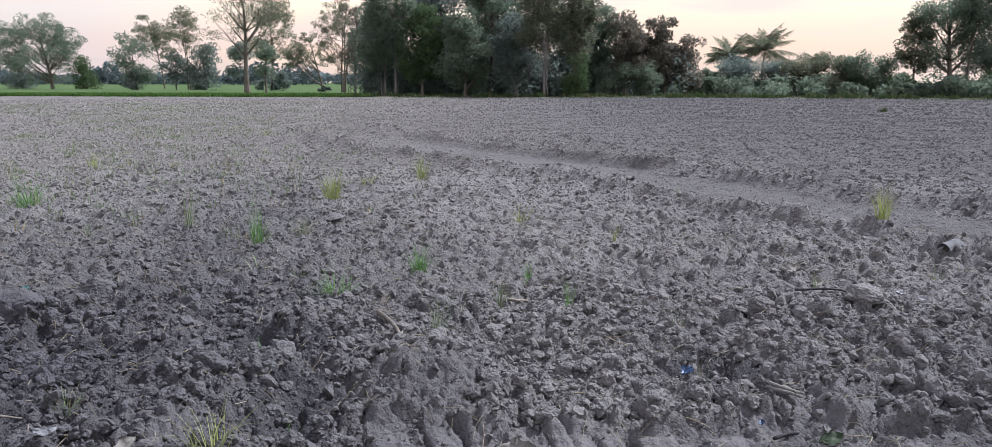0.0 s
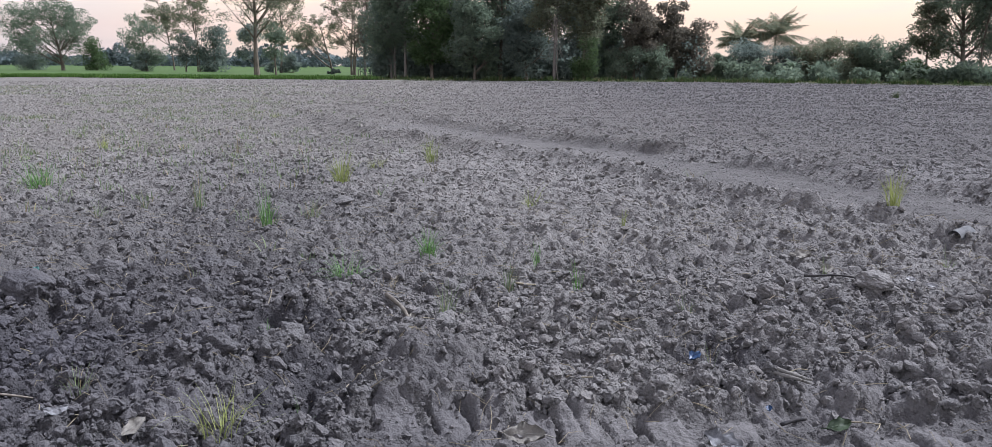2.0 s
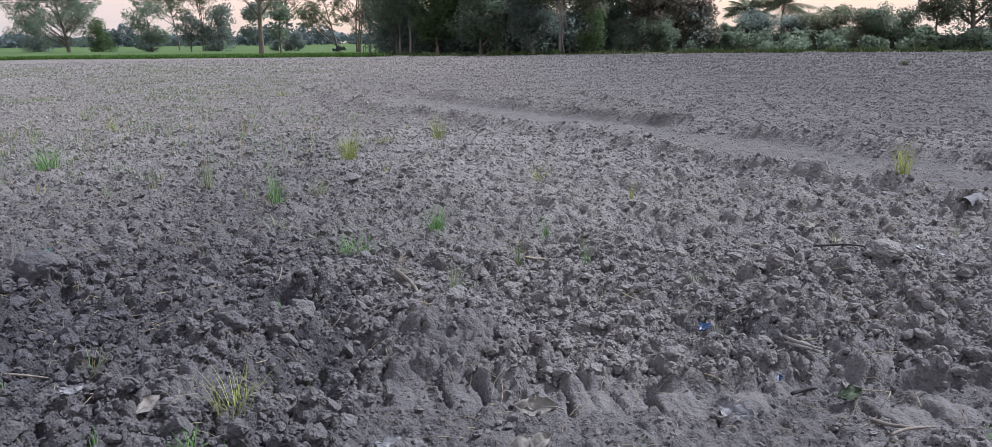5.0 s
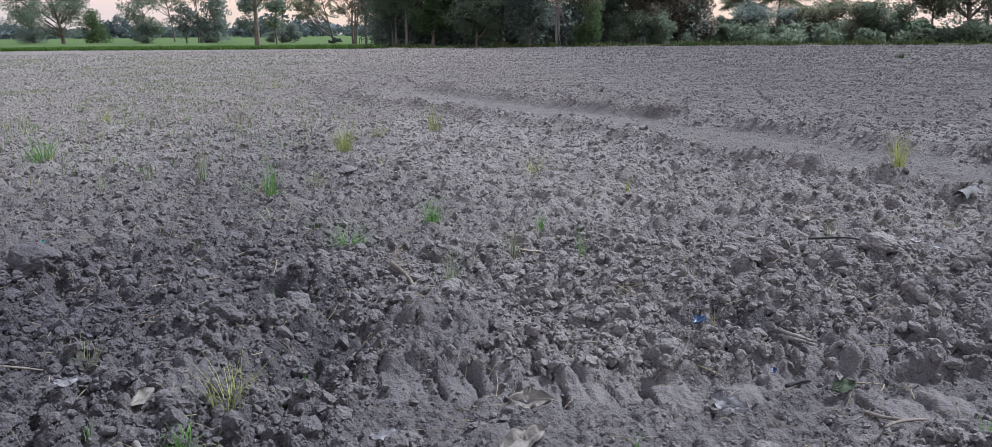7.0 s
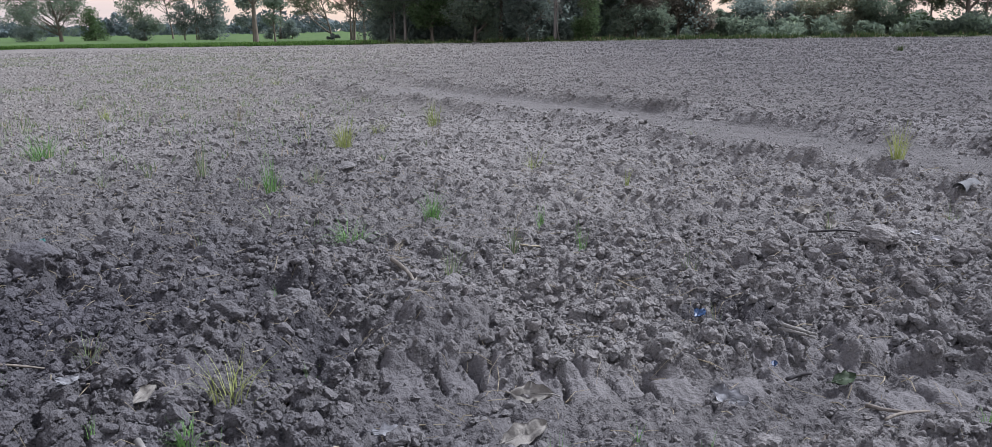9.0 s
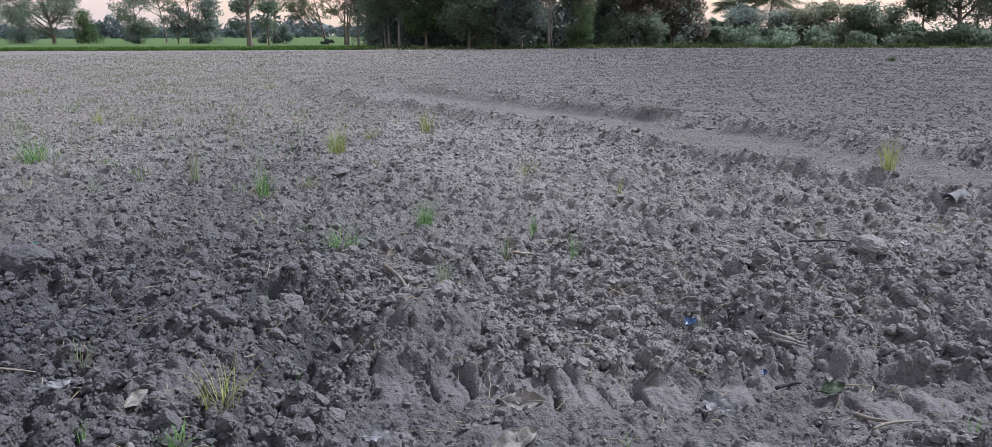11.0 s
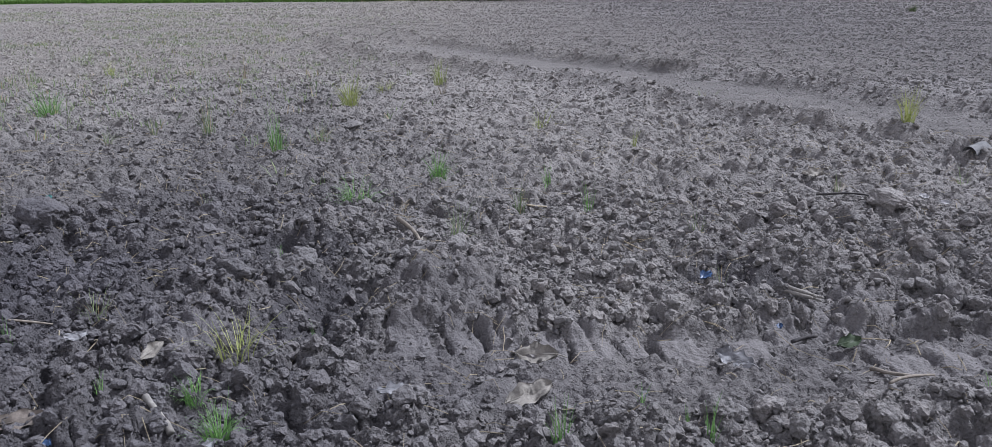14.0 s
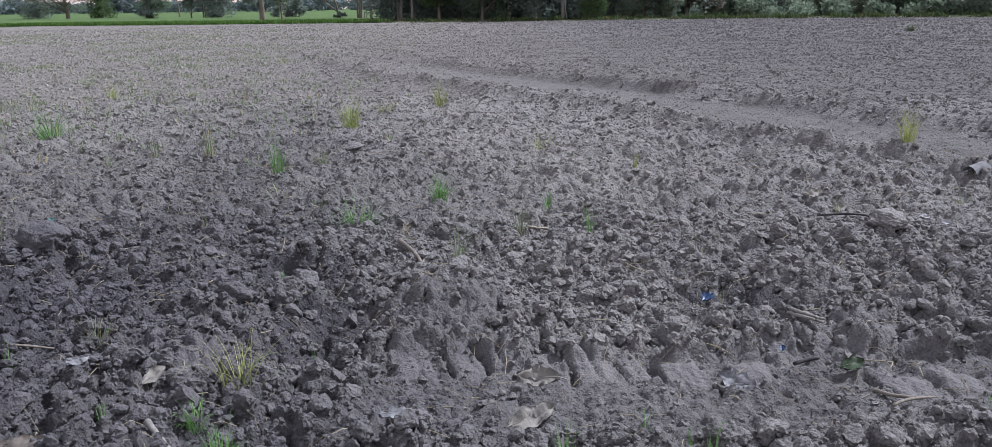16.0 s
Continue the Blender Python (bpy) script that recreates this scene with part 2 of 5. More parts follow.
DARK_WOOD = plain_material("dark_wet_wood", (0.035, 0.035, 0.04), (0.08, 0.075, 0.075), 40, 0.8, 0.2, 0.5, None, 0.002)
BLUE = plain_material("faded_blue_plastic", (0.014, 0.040, 0.105), (0.03, 0.075, 0.17), 60, 0.45, 0.4, 0.3, None, 0.002)
TEAL = plain_material("teal_plastic", (0.05, 0.22, 0.22), (0.12, 0.32, 0.30), 60, 0.45, 0.4, 0.3, None, 0.002)
WHITE = plain_material("dirty_white_plastic", (0.26, 0.265, 0.28), (0.40, 0.40, 0.42), 60, 0.5, 0.35, 0.3, None, 0.002)
TIN = plain_material("dull_grey_sheet", (0.09, 0.094, 0.10), (0.18, 0.184, 0.195), 25, 0.75, 0.2, 0.3, None, 0.002)
GREEN_LEAF = plain_material("fallen_green_leaf", (0.030, 0.050, 0.028), (0.050, 0.075, 0.040), 40, 0.6, 0.3, 0.4, None, 0.003)


# ---------------------------------------------------------------- mesh helpers
def mesh_of(name, verts, faces, mat, smooth=False, slots=None):
    """A mesh from an array of vertices and an array (or a list of arrays) of faces with 3 or 4 corners."""
    me = bpy.data.meshes.new(name)
    verts = np.asarray(verts, np.float32)
    groups = [np.asarray(f, np.int32) for f in (faces if isinstance(faces, list) else [faces]) if len(f)]
    loops = np.concatenate([g.ravel() for g in groups])
    sizes = np.concatenate([np.full(len(g), g.shape[1], np.int32) for g in groups])
    starts = np.concatenate([[0], np.cumsum(sizes)[:-1]]).astype(np.int32)
    me.vertices.add(len(verts))
    me.vertices.foreach_set("co", verts.ravel())
    me.loops.add(len(loops))
    me.loops.foreach_set("vertex_index", loops)
    me.polygons.add(len(sizes))
    me.polygons.foreach_set("loop_start", starts)
    for one in (mat if isinstance(mat, (list, tuple)) else [mat]):
        me.materials.append(one)
    if slots is not None:
        me.polygons.foreach_set("material_index", np.asarray(slots, np.int32))
    me.polygons.foreach_set("use_smooth", np.full(len(sizes), bool(smooth)))
    me.update(calc_edges=True)
    me.validate()
    return me


def part(name, me, parent, label=""):
    ob = new(name, me)
    ob.parent = parent
    return tagged(ob, label)


def tubes(paths, sides=5):
    """Tapered tubes: each path is (points, radii). Returns vertices and quads."""
    vs, fs, base = [], [], 0
    ring = np.arange(sides) * 2 * np.pi / sides
    for pts, rad in paths:
        pts, rad = np.asarray(pts, float), np.asarray(rad, float)
        way = np.gradient(pts, axis=0)
        way /= np.linalg.norm(way, axis=1)[:, None] + 1e-9
        ref = np.array([0.31, 0.95, 0.05]) if abs(way[0][2]) > 0.6 else np.array([0.05, 0.1, 0.99])
        u = np.cross(way, ref)
        u /= np.linalg.norm(u, axis=1)[:, None] + 1e-9
        v = np.cross(way, u)
        circ = pts[:, None] + rad[:, None, None] * (np.cos(ring)[None, :, None] * u[:, None] + np.sin(ring)[None, :, None] * v[:, None])
        vs.append(circ.reshape(-1, 3))
        n = len(pts)
        i, j = np.meshgrid(np.arange(n - 1), np.arange(sides), indexing="ij")
        a, b = base + i * sides + j, base + i * sides + (j + 1) % sides
        fs.append(np.stack([a, b, b + sides, a + sides], -1).reshape(-1, 4))
        if sides == 4:
            end = base + (n - 1) * sides
            fs.append(np.array([[end, end + 1, end + 2, end + 3], [base + 3, base + 2, base + 1, base]]))
        base += n * sides
    return np.concatenate(vs), np.concatenate(fs)


def hash01(ix, iy, seed):
    h = ix.astype(np.int64) * 374761393 + iy.astype(np.int64) * 668265263 + seed * 974634777
    h &= 0xffffffff
    h = ((h ^ (h >> 13)) * 1274126177) & 0xffffffff
    h = ((h ^ (h >> 15)) * 2246822519) & 0xffffffff
    return ((h ^ (h >> 16)) & 0xffffff) / 16777216.0


def vnoise(x, y, seed):
    ix, iy = np.floor(x), np.floor(y)
    fx, fy = x - ix, y - iy
    fx, fy = fx * fx * (3 - 2 * fx), fy * fy * (3 - 2 * fy)
    a, b = hash01(ix, iy, seed), hash01(ix + 1, iy, seed)
    c, d = hash01(ix, iy + 1, seed), hash01(ix + 1, iy + 1, seed)
    return (a + (b - a) * fx) * (1 - fy) + (c + (d - c) * fx) * fy


def fbm(x, y, seed, octaves=3):
    out, amp, tot = 0, 1.0, 0.0
    for o in range(octaves):
        out = out + amp * vnoise(x * 2.03 ** o, y * 2.03 ** o, seed + o)
        tot += amp
        amp *= 0.5
    return out / tot


def worley(x, y, seed):
    """Distances to the nearest and second cell point, a random number of the nearest cell, and its tilt at this place."""
    ix, iy = np.floor(x), np.floor(y)
    f1, f2, who, lean = np.full(x.shape, 9.0), np.full(x.shape, 9.0), np.zeros(x.shape), np.zeros(x.shape)
    for dx in (-1, 0, 1):
        for dy in (-1, 0, 1):
            cx, cy = ix + dx, iy + dy
            ox, oy = x - cx - hash01(cx, cy, seed), y - cy - hash01(cx, cy, seed + 7)
            d = np.hypot(ox, oy)
            near = d < f1
            f2 = np.where(near, f1, np.minimum(f2, d))
            who = np.where(near, hash01(cx, cy, seed + 13), who)
            lean = np.where(near, ox * (hash01(cx, cy, seed + 17) - 0.5) + oy * (hash01(cx, cy, seed + 19) - 0.5), lean)
            f1 = np.where(near, d, f1)
    return f1, f2, who, lean


def smooth(v, a, b):
    t = np.clip((v - a) / (b - a), 0, 1)
    return t * t * (3 - 2 * t)


# ---------------------------------------------------------------- the lie of the land
EDGE = ((-400, 178), (-54, 100), (-25, 93.8), (0, 91.5), (23, 89.5), (43, 80), (90, 62), (400, 40))
TRACK = ((-12, 43), (-6.4, 31.5), (-3.65, 25.0), (-1.5, 20.8), (0.42, 17.7), (2.22, 14.6), (3.25, 12.5), (4.0, 10.9), (5.05, 9.3), (6.1, 7.3), (9.0, 3.0))
# smooth swells and hollows near the camera: x, y, radius across, radius along, height
SWELLS = ((-0.36, 4.42, 0.32, 0.42, 0.15), (-0.28, 4.08, 0.34, 0.20, 0.03), (-1.02, 5.72, 0.34, 0.30, 0.07), (2.34, 5.60, 0.36, 0.34, 0.07),
          (1.66, 5.55, 0.25, 0.20, 0.05), (-2.87, 5.35, 0.17, 0.16, 0.11), (-2.76, 6.20, 0.15, 0.12, 0.06), (1.60, 4.85, 0.45, 0.20, 0.05),
          (-0.95, 4.20, 0.24, 0.45, -0.19), (-0.70, 4.65, 0.16, 0.32, -0.11), (-1.35, 5.10, 0.40, 0.24, -0.13), (-1.95, 6.75, 0.35, 0.28, -0.12),
          (0.15, 5.25, 0.28, 0.18, -0.11), (1.15, 4.55, 0.26, 0.22, -0.10), (-2.0, 4.0, 0.22, 0.18, 0.04))
HOLLOWS = ((-1.95, 2.62, 0.40, 0.20, -0.13), (1.85, 2.72, 0.34, 0.15, -0.12), (1.52, 2.80, 0.16, 0.12, -0.10), (1.30, 3.12, 0.28, 0.10, -0.05), (1.05, 2.90, 0.36, 0.10, 0.05), (1.86, 3.25, 0.2, 0.1, 0.04),
           (3.4, 7.6, 0.7, 0.25, -0.06), (3.2, 8.1, 0.4, 0.2, 0.05), (1.6, 8.9, 1.2, 0.25, -0.05))
# lobes of clay pressed up between the lugs of a tractor tyre
LOBES = ((-0.47, 3.80, 0.10, 0.05), (-0.22, 3.80, 0.085, 0.055), (-0.06, 3.80, 0.08, 0.055), (0.14, 3.78, 0.075, 0.05), (0.33, 3.76, 0.085, 0.055),
         (0.51, 3.76, 0.06, 0.045), (0.72, 3.72, 0.095, 0.06), (1.02, 3.72, 0.08, 0.05), (1.20, 3.88, 0.08, 0.05), (1.42, 3.98, 0.12, 0.075),
         (1.70, 4.06, 0.13, 0.075), (1.62, 3.58, 0.10, 0.042), (1.86, 3.58, 0.10, 0.042), (-1.66, 3.84, 0.10, 0.06), (-1.40, 3.74, 0.12, 0.065))


def edge_y(x):
    return np.interp(x, [p[0] for p in EDGE], [p[1] for p in EDGE])


def track_distance(x, y):
    """Distance from the middle line of the wheel track that crosses the field."""
    best = np.full(np.shape(x), 1e9)
    for (ax, ay), (bx, by) in zip(TRACK, TRACK[1:]):
        t = np.clip(((x - ax) * (bx - ax) + (y - ay) * (by - ay)) / ((bx - ax) ** 2 + (by - ay) ** 2), 0, 1)
        best = np.minimum(best, np.hypot(x - ax - t * (bx - ax), y - ay - t * (by - ay)))
    return best


def trodden(x, y):
    """1 on the pressed wheel tracks, 0 on loose clods."""
    wob = 0.36 * (fbm(x * 1.3, y * 1.3, 90) - 0.5)
    far = 1 - smooth(track_distance(x, y) + 2 * wob, 0.92, 1.26)
    far = far * (1 - smooth(np.hypot(x, y), 19, 29))
    near = (1 - smooth(np.abs(y - 3.42 - 0.03 * x + wob), 0.27, 0.40)) * smooth(x + wob, -0.75, -0.55)
    return np.clip(np.maximum(far * 0.93, near * 0.88), 0, 1)


def pressed(x, y):
    """1 on the smooth ramps between the lug prints."""
    out = np.zeros(np.shape(x))
    for cx, cy, a, up in LOBES:
        out = np.maximum(out, (np.abs(x - cx + 0.30 * (y - cy)) < 0.95 * a) & (np.abs(y - cy) < 1.35 * a))
    return out


def mound(x, y):
    """1 on the dusty mound of trodden clay by the wheel track."""
    return 1 - smooth(np.hypot((x + 0.34 + 0.15 * (y - 4.4)) / 0.36, (y - 4.35) / 0.50), 0.6, 1.1)


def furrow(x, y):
    """1 in the furrow hollows, where damp and shade darken the soil colour."""
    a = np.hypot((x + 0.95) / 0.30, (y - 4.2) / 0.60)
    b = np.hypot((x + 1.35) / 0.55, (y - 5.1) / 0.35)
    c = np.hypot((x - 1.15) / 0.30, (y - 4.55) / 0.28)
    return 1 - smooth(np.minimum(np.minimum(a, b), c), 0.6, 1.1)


def height(x, y):
    x, y = np.asarray(x, float), np.asarray(y, float)
    r = np.hypot(x, y) + 1e-6
    cell = np.where(r < 12, 0.0040 * r, np.where(r < 25, 0.0060 * r, 0.010 * r))
    cell = np.where(r < 2.2, 0.024 * r, cell)
    cell = np.where(y > 1.45 * np.abs(x), cell, np.maximum(cell, 0.034 * r))
    inside = 1 - smooth(y - edge_y(x), -1.5, 0.5)
    press = trodden(x, y)
    loose = (1 - press) * inside
    wx = x + 0.10 * (fbm(x * 4, y * 4, 3) - 0.5) + 0.03 * (vnoise(x * 17, y * 17, 5) - 0.5)
    wy = y + 0.10 * (fbm(x * 4, y * 4, 23) - 0.5) + 0.03 * (vnoise(x * 17, y * 17, 25) - 0.5)
    h = 0.16 * (fbm(x * 0.55, y * 0.55, 40) - 0.5) * loose + 0.10 * (fbm(x * 1.7, y * 1.7, 44) - 0.5) * loose
    for s, amp, seed in ((0.58, 0.075, 50), (0.25, 0.076, 60), (0.115, 0.060, 70), (0.056, 0.037, 80)):
        show = smooth(s / cell, 1.6, 3.4)
        if np.any(show > 0):
            f1, f2, who, lean = worley(wx / s, wy / s, seed)
            block = np.clip((f2 - f1) * 4.6, 0, 1) ** 0.7 * (0.35 + 0.65 * who + 1.2 * lean - 0.25 * f1 * f1)
            h = h + amp * show * (block - 0.42) * (loose * 0.95 + 0.40 * press)
    h = h + 0.010 * (fbm(x * 26, y * 26, 120) - 0.5) * smooth(0.04 / cell, 1.0, 2.0)
    for cx, cy, a, b, up in SWELLS + HOLLOWS:
        h = h + up * np.exp(-((x - cx) / a) ** 2 - ((y - cy) / b) ** 2)
    # the tracks lie lower than the loose soil, with lug marks across them
    d = track_distance(x, y)
    bank = np.exp(-((d - 1.42) / 0.22) ** 2) * (1 - smooth(r, 29, 38))
    h = h - 0.075 * press + 0.17 * bank * (0.5 + fbm(x * 2.2, y * 2.2, 130))
    f1, f2, who, lean = worley(wx / 0.30, wy / 0.16, 140)
    h = h + press * 0.022 * (np.clip(f2 - f1, 0, 0.4) / 0.4 - 0.5) * smooth(0.2 / cell, 1.5, 3)
    # smooth ramps of clay between the prints of the tyre lugs, each with a gap along one side
    for cx, cy, a, up in LOBES:
        u, v = (x - cx + 0.30 * (y - cy)) / a, (y - cy) / (1.2 * a)
        u = u + 0.9 * (fbm(x * 8, y * 8, 33) - 0.5)
        v = v + 0.9 * (fbm(x * 7, y * 7, 37) - 0.5)
        inside = (1 - smooth(np.abs(u), 0.78, 1.0)) * smooth(v, -1.0, -0.75) * (1 - smooth(v, 0.1, 1.2))
        ramp = -0.080 + 0.70 * up * (1.15 + 0.85 * v) * np.sqrt(np.clip(1 - 0.45 * u * u, 0.1, 1)) + 0.022 * (fbm(x * 22, y * 22, 35) - 0.5)
        ramp = ramp - 0.02 * np.clip(1 - np.abs(u - 0.15 - 0.5 * (fbm(x * 12, y * 12, 39) - 0.5)) * a / 0.012, 0, 1)
        gap = np.exp(-((u + 1.12) / 0.17) ** 2) * smooth(v, -1.0, -0.6) * (1 - smooth(v, 0.6, 1.0))
        h = h + (np.maximum(ramp, h - 0.04) - h) * inside - 0.8 * up * gap * (1 - inside)
    # a low grassy bank closes the field
    h = h + 0.16 * np.exp(-((y - edge_y(x) - 1.2) / 1.0) ** 2)
    return h


def z_at(x, y):
    return float(height(np.array([x]), np.array([y]))[0])


def build_ground():
    """One sheet in rings round the standing place: fine near by, coarser in two steps farther out."""
    wide = math.radians(33)
    verts, faces5, quads, tris, last, total = [], [], [], [], None, 0
    for r0, r1, step, turn, grow in ((0.12, 2.2, 0.03, 0.1, 1), (2.2, 12, 0.0040, 0.1, 1), (12, 25, 0.0055, 0.2, 2), (25, 112, 0.010, 0.4, 2), (112, 4200, 0.2, 0.4, 1)):
        inner = np.linspace(-wide, wide, int(round(32 / turn)) + 1)
        outer = np.linspace(wide, 2 * math.pi - wide, {0.1: 161, 0.2: 81, 0.4: 41}[turn])[1:-1]
        ang = np.concatenate([inner, outer])
        rows = r0 * (r1 / r0) ** np.linspace(0, 1, max(2, int(math.log(r1 / r0) / math.log(1 + step))))
        rows = rows if last is None else rows[1:]
        R, A = np.meshgrid(rows, ang, indexing="ij")
        X, Y = R * np.sin(A), R * np.cos(A)
        Z = np.zeros_like(X)
        near = R < 130
        if near.any():
            Z[near] = height(X[near], Y[near])
        verts.append(np.stack([X, Y, Z], -1).reshape(-1, 3))
        n, c = R.shape
        j = np.arange(c)
        if last is not None:
            p, q = last
            if grow == 1:
                quads.append(np.stack([p + j, p + (j + 1) % c, total + (j + 1) % c, total + j], 1))
            else:
                faces5.append(np.stack([p + 2 * j, p + 2 * j + 1, p + (2 * j + 2) % q, total + (j + 1) % c, total + j], 1))
        i, jj = np.meshgrid(np.arange(n - 1), j, indexing="ij")
        a, b = total + i * c + jj, total + i * c + (jj + 1) % c
        quads.append(np.stack([a, b, b + c, a + c], -1).reshape(-1, 4))
        if last is None:
            tris = np.stack([(j + 1) % c, j, np.full(c, -1)], 1)
        last, total = (total + (n - 1) * c, c), total + n * c
    verts = np.concatenate(verts + [[[0, 0, 0.0]]])
    tris[:, 2] = len(verts) - 1
    groups = [np.concatenate(quads)[:, ::-1], np.concatenate(faces5)[:, ::-1], tris[:, ::-1]]
    slots = []
    for g in groups:
        mid = verts[g].mean(1)
        beyond = mid[:, 1] - edge_y(mid[:, 0]) + 1.6 * (fbm(mid[:, 0] * 0.5, mid[:, 1] * 0.5, 150) - 0.5) > 0.2
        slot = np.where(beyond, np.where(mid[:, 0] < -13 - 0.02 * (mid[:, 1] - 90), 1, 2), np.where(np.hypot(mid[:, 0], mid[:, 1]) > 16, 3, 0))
        slot[((slot == 0) | (slot == 3)) & (mid[:, 1] > 2) & (np.maximum(trodden(mid[:, 0], mid[:, 1]), mound(mid[:, 0], mid[:, 1])) + 0.5 * fbm(mid[:, 0] * 5, mid[:, 1] * 5, 160) > 0.62)] = 4
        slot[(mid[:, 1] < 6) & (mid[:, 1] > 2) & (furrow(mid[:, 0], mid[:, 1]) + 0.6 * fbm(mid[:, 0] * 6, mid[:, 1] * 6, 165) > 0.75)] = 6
        slot[(mid[:, 1] < 5) & (mid[:, 1] > 2) & (pressed(mid[:, 0], mid[:, 1]) > 0)] = 5
        slot[(np.abs(mid[:, 0]) > 400) & ~beyond] = 2
        slots.append(slot)
    me = mesh_of("ground", verts, groups, [SOIL_BED, MEADOW, WEEDY, FAR_SOIL, TRACK_SOIL, LOBE_SOIL, MOIST_SHADED_SOIL], True, np.concatenate(slots))
    return tagged(new("ground", me), "ploughed grey-brown clay field with rough clods, bordered by green rice", "ground", kind="structure")


ground = build_ground()


# ---------------------------------------------------------------- leaves, trees and shrubs
def leaf_quads(rng, centres, size, flat=0.5, droop=0.0):
    """A small four-cornered leaf spray at every centre, turned at random."""
    n = len(centres)
    d = rng.normal(size=(n, 3))
    d[:, 2] = d[:, 2] * flat - droop
    d /= np.linalg.norm(d, axis=1)[:, None]
    w = np.cross(d, rng.normal(size=(n, 3)))
    w /= np.linalg.norm(w, axis=1)[:, None] + 1e-9
    s = size * rng.uniform(0.6, 1.4, (n, 1))
    wide = rng.uniform(0.28, 0.45, (n, 1))
    bend = np.cross(d, w) * s * rng.uniform(-0.15, 0.15, (n, 1))
    v = np.stack([centres - d * s * 0.5 + w * s * wide, centres + d * s * 0.6 + bend, centres - d * s * 0.35 - w * s * wide], 1).reshape(-1, 3)
    return v, np.arange(3 * n).reshape(-1, 3)


def in_ball(rng, n, hollow=0.4):
    d = rng.normal(size=(n, 3))
    d /= np.linalg.norm(d, axis=1)[:, None]
    return d * (hollow + (1 - hollow) * rng.uniform(0, 1, (n, 1)) ** 0.5)


def tree(kind, x, y, tall, x0, x1, z0, leaf, bark, label, seed, clumps=34, leaves=4200, size=0.24, puff=0.30,
         girth=0.0, stems=1, lean=0.0, deep=0.8, top=1.0, hollow=0.45, category="tree", airy=False):
    """A tree at (x, y): trunk and limbs in one part, crown in another. x0 to x1 is the crown's spread, z0 its lower end."""
    rng = np.random.RandomState(seed)
    if airy:        # wide, ragged crowns with small sprays
        grow = 0.14 * (x1 - x0)
        x0, x1, z0, clumps, leaves, puff, size = x0 - grow, x1 + grow, 0.78 * z0, int(clumps * 1.7), int(leaves * 1.7), puff * 0.72, size * 0.9
    base = new(kind)
    base.location = (x, y, z_at(x, y) if math.hypot(x, y) < 130 else 0.0)
    tagged(base, label, category)
    cx, rx, rz = (x0 + x1) / 2 - x, (x1 - x0) / 2, (tall - z0) / 2
    mid = np.array([cx, 0, z0 + rz])
    girth = girth or 0.016 * tall + 0.05
    limbs = max(3, clumps // (7 if airy else 4))
    sub = in_ball(rng, limbs, hollow)
    sub[:, 0] *= 1 - (1 - top) * np.clip(sub[:, 2] * 0.5 + 0.5, 0, 1)
    if not airy:
        sub = np.sign(sub) * np.abs(sub) ** 0.75
    sub[0] = (rng.uniform(-0.15, 0.15), 0, 0.92)
    srad = 0.40 * rng.uniform(0.55, 1.25, limbs)
    squash = np.array([rx, rx * deep, rz])
    sub = mid + sub * squash * (0.80 if airy else 0.74)
    which = rng.choice(limbs, clumps, p=srad ** 2 / (srad ** 2).sum())
    which[:limbs] = np.arange(limbs)
    c = sub[which] + in_ball(rng, clumps, 0.5) * srad[which][:, None] * squash * np.array([1.0, 1.0, 0.8])
    c[:, 0] = np.clip(c[:, 0], x0 - x, x1 - x)
    c[:, 2] = np.minimum(c[:, 2], tall - 0.05 * tall)
    pr = puff * min(rx, rz) * rng.uniform(0.5, 1.3, clumps)
    c[:, 2] = np.maximum(c[:, 2], 0.3 + 0.5 * pr)
    paths, trunks = [], []
    for s in range(stems):
        off = rng.normal(size=2) * 0.25 * (stems > 1) * (1 + girth)
        t = np.linspace(0, 1, 9)
        up = z0 + (tall - z0) * rng.uniform(0.62, 0.85)
        px = off[0] + (cx * 0.9 + off[0] * 2 + lean) * t ** 1.4 + 0.02 * tall * np.sin(t * 5 + rng.uniform(0, 6)) * t
        py = off[1] + off[1] * 3 * t + 0.02 * tall * np.sin(t * 4 + rng.uniform(0, 6)) * t
        rad = girth / math.sqrt(stems) * (1.25 - 0.25 * np.minimum(t * 6, 1)) * (1 - 0.82 * t)
        pts = np.stack([px, py, -0.15 + (up + 0.15) * t], 1)
        paths.append((pts, rad))
        trunks.append((pts, rad))
    arms = []
    for k in range(limbs):
        pts, rad = trunks[k % stems]
        want = sub[k][2] - 0.7 * np.hypot(sub[k][0] - pts[:, 0], sub[k][1] - pts[:, 1]) - 0.05 * tall
        i = max(1, int(np.argmin(np.abs(pts[:, 2] - np.clip(want, 0.3 * z0 + 0.2, pts[-1, 2])))))
        a, b = pts[i], sub[k]
        far = np.linalg.norm(b - a)
        m = (a + b) / 2 + np.array([0, 0, -0.06]) * far + rng.normal(size=3) * 0.09 * far
        t = np.linspace(0, 1, 6)[:, None]
        curve = (1 - t) ** 2 * a + 2 * t * (1 - t) * m + t * t * b
        paths.append((curve, np.linspace(min(rad[i] * 0.6, 0.13), 0.025, 6)))
        arms.append(curve)
    twigs = []
    for k in range(clumps):
        a, b = arms[which[k]][rng.randint(2, 6)], c[k]
        twigs.append((np.array([a, (a + b) / 2 + rng.normal(size=3) * 0.1 * np.linalg.norm(b - a), b]), np.array([0.03, 0.02, 0.008])))
        e = b + rng.normal(size=3) * pr[k] * 0.7
        twigs.append((np.array([(a + b) / 2, (b + e) / 2, e]), np.array([0.02, 0.014, 0.006])))
    tv, tf = tubes(twigs, 3)
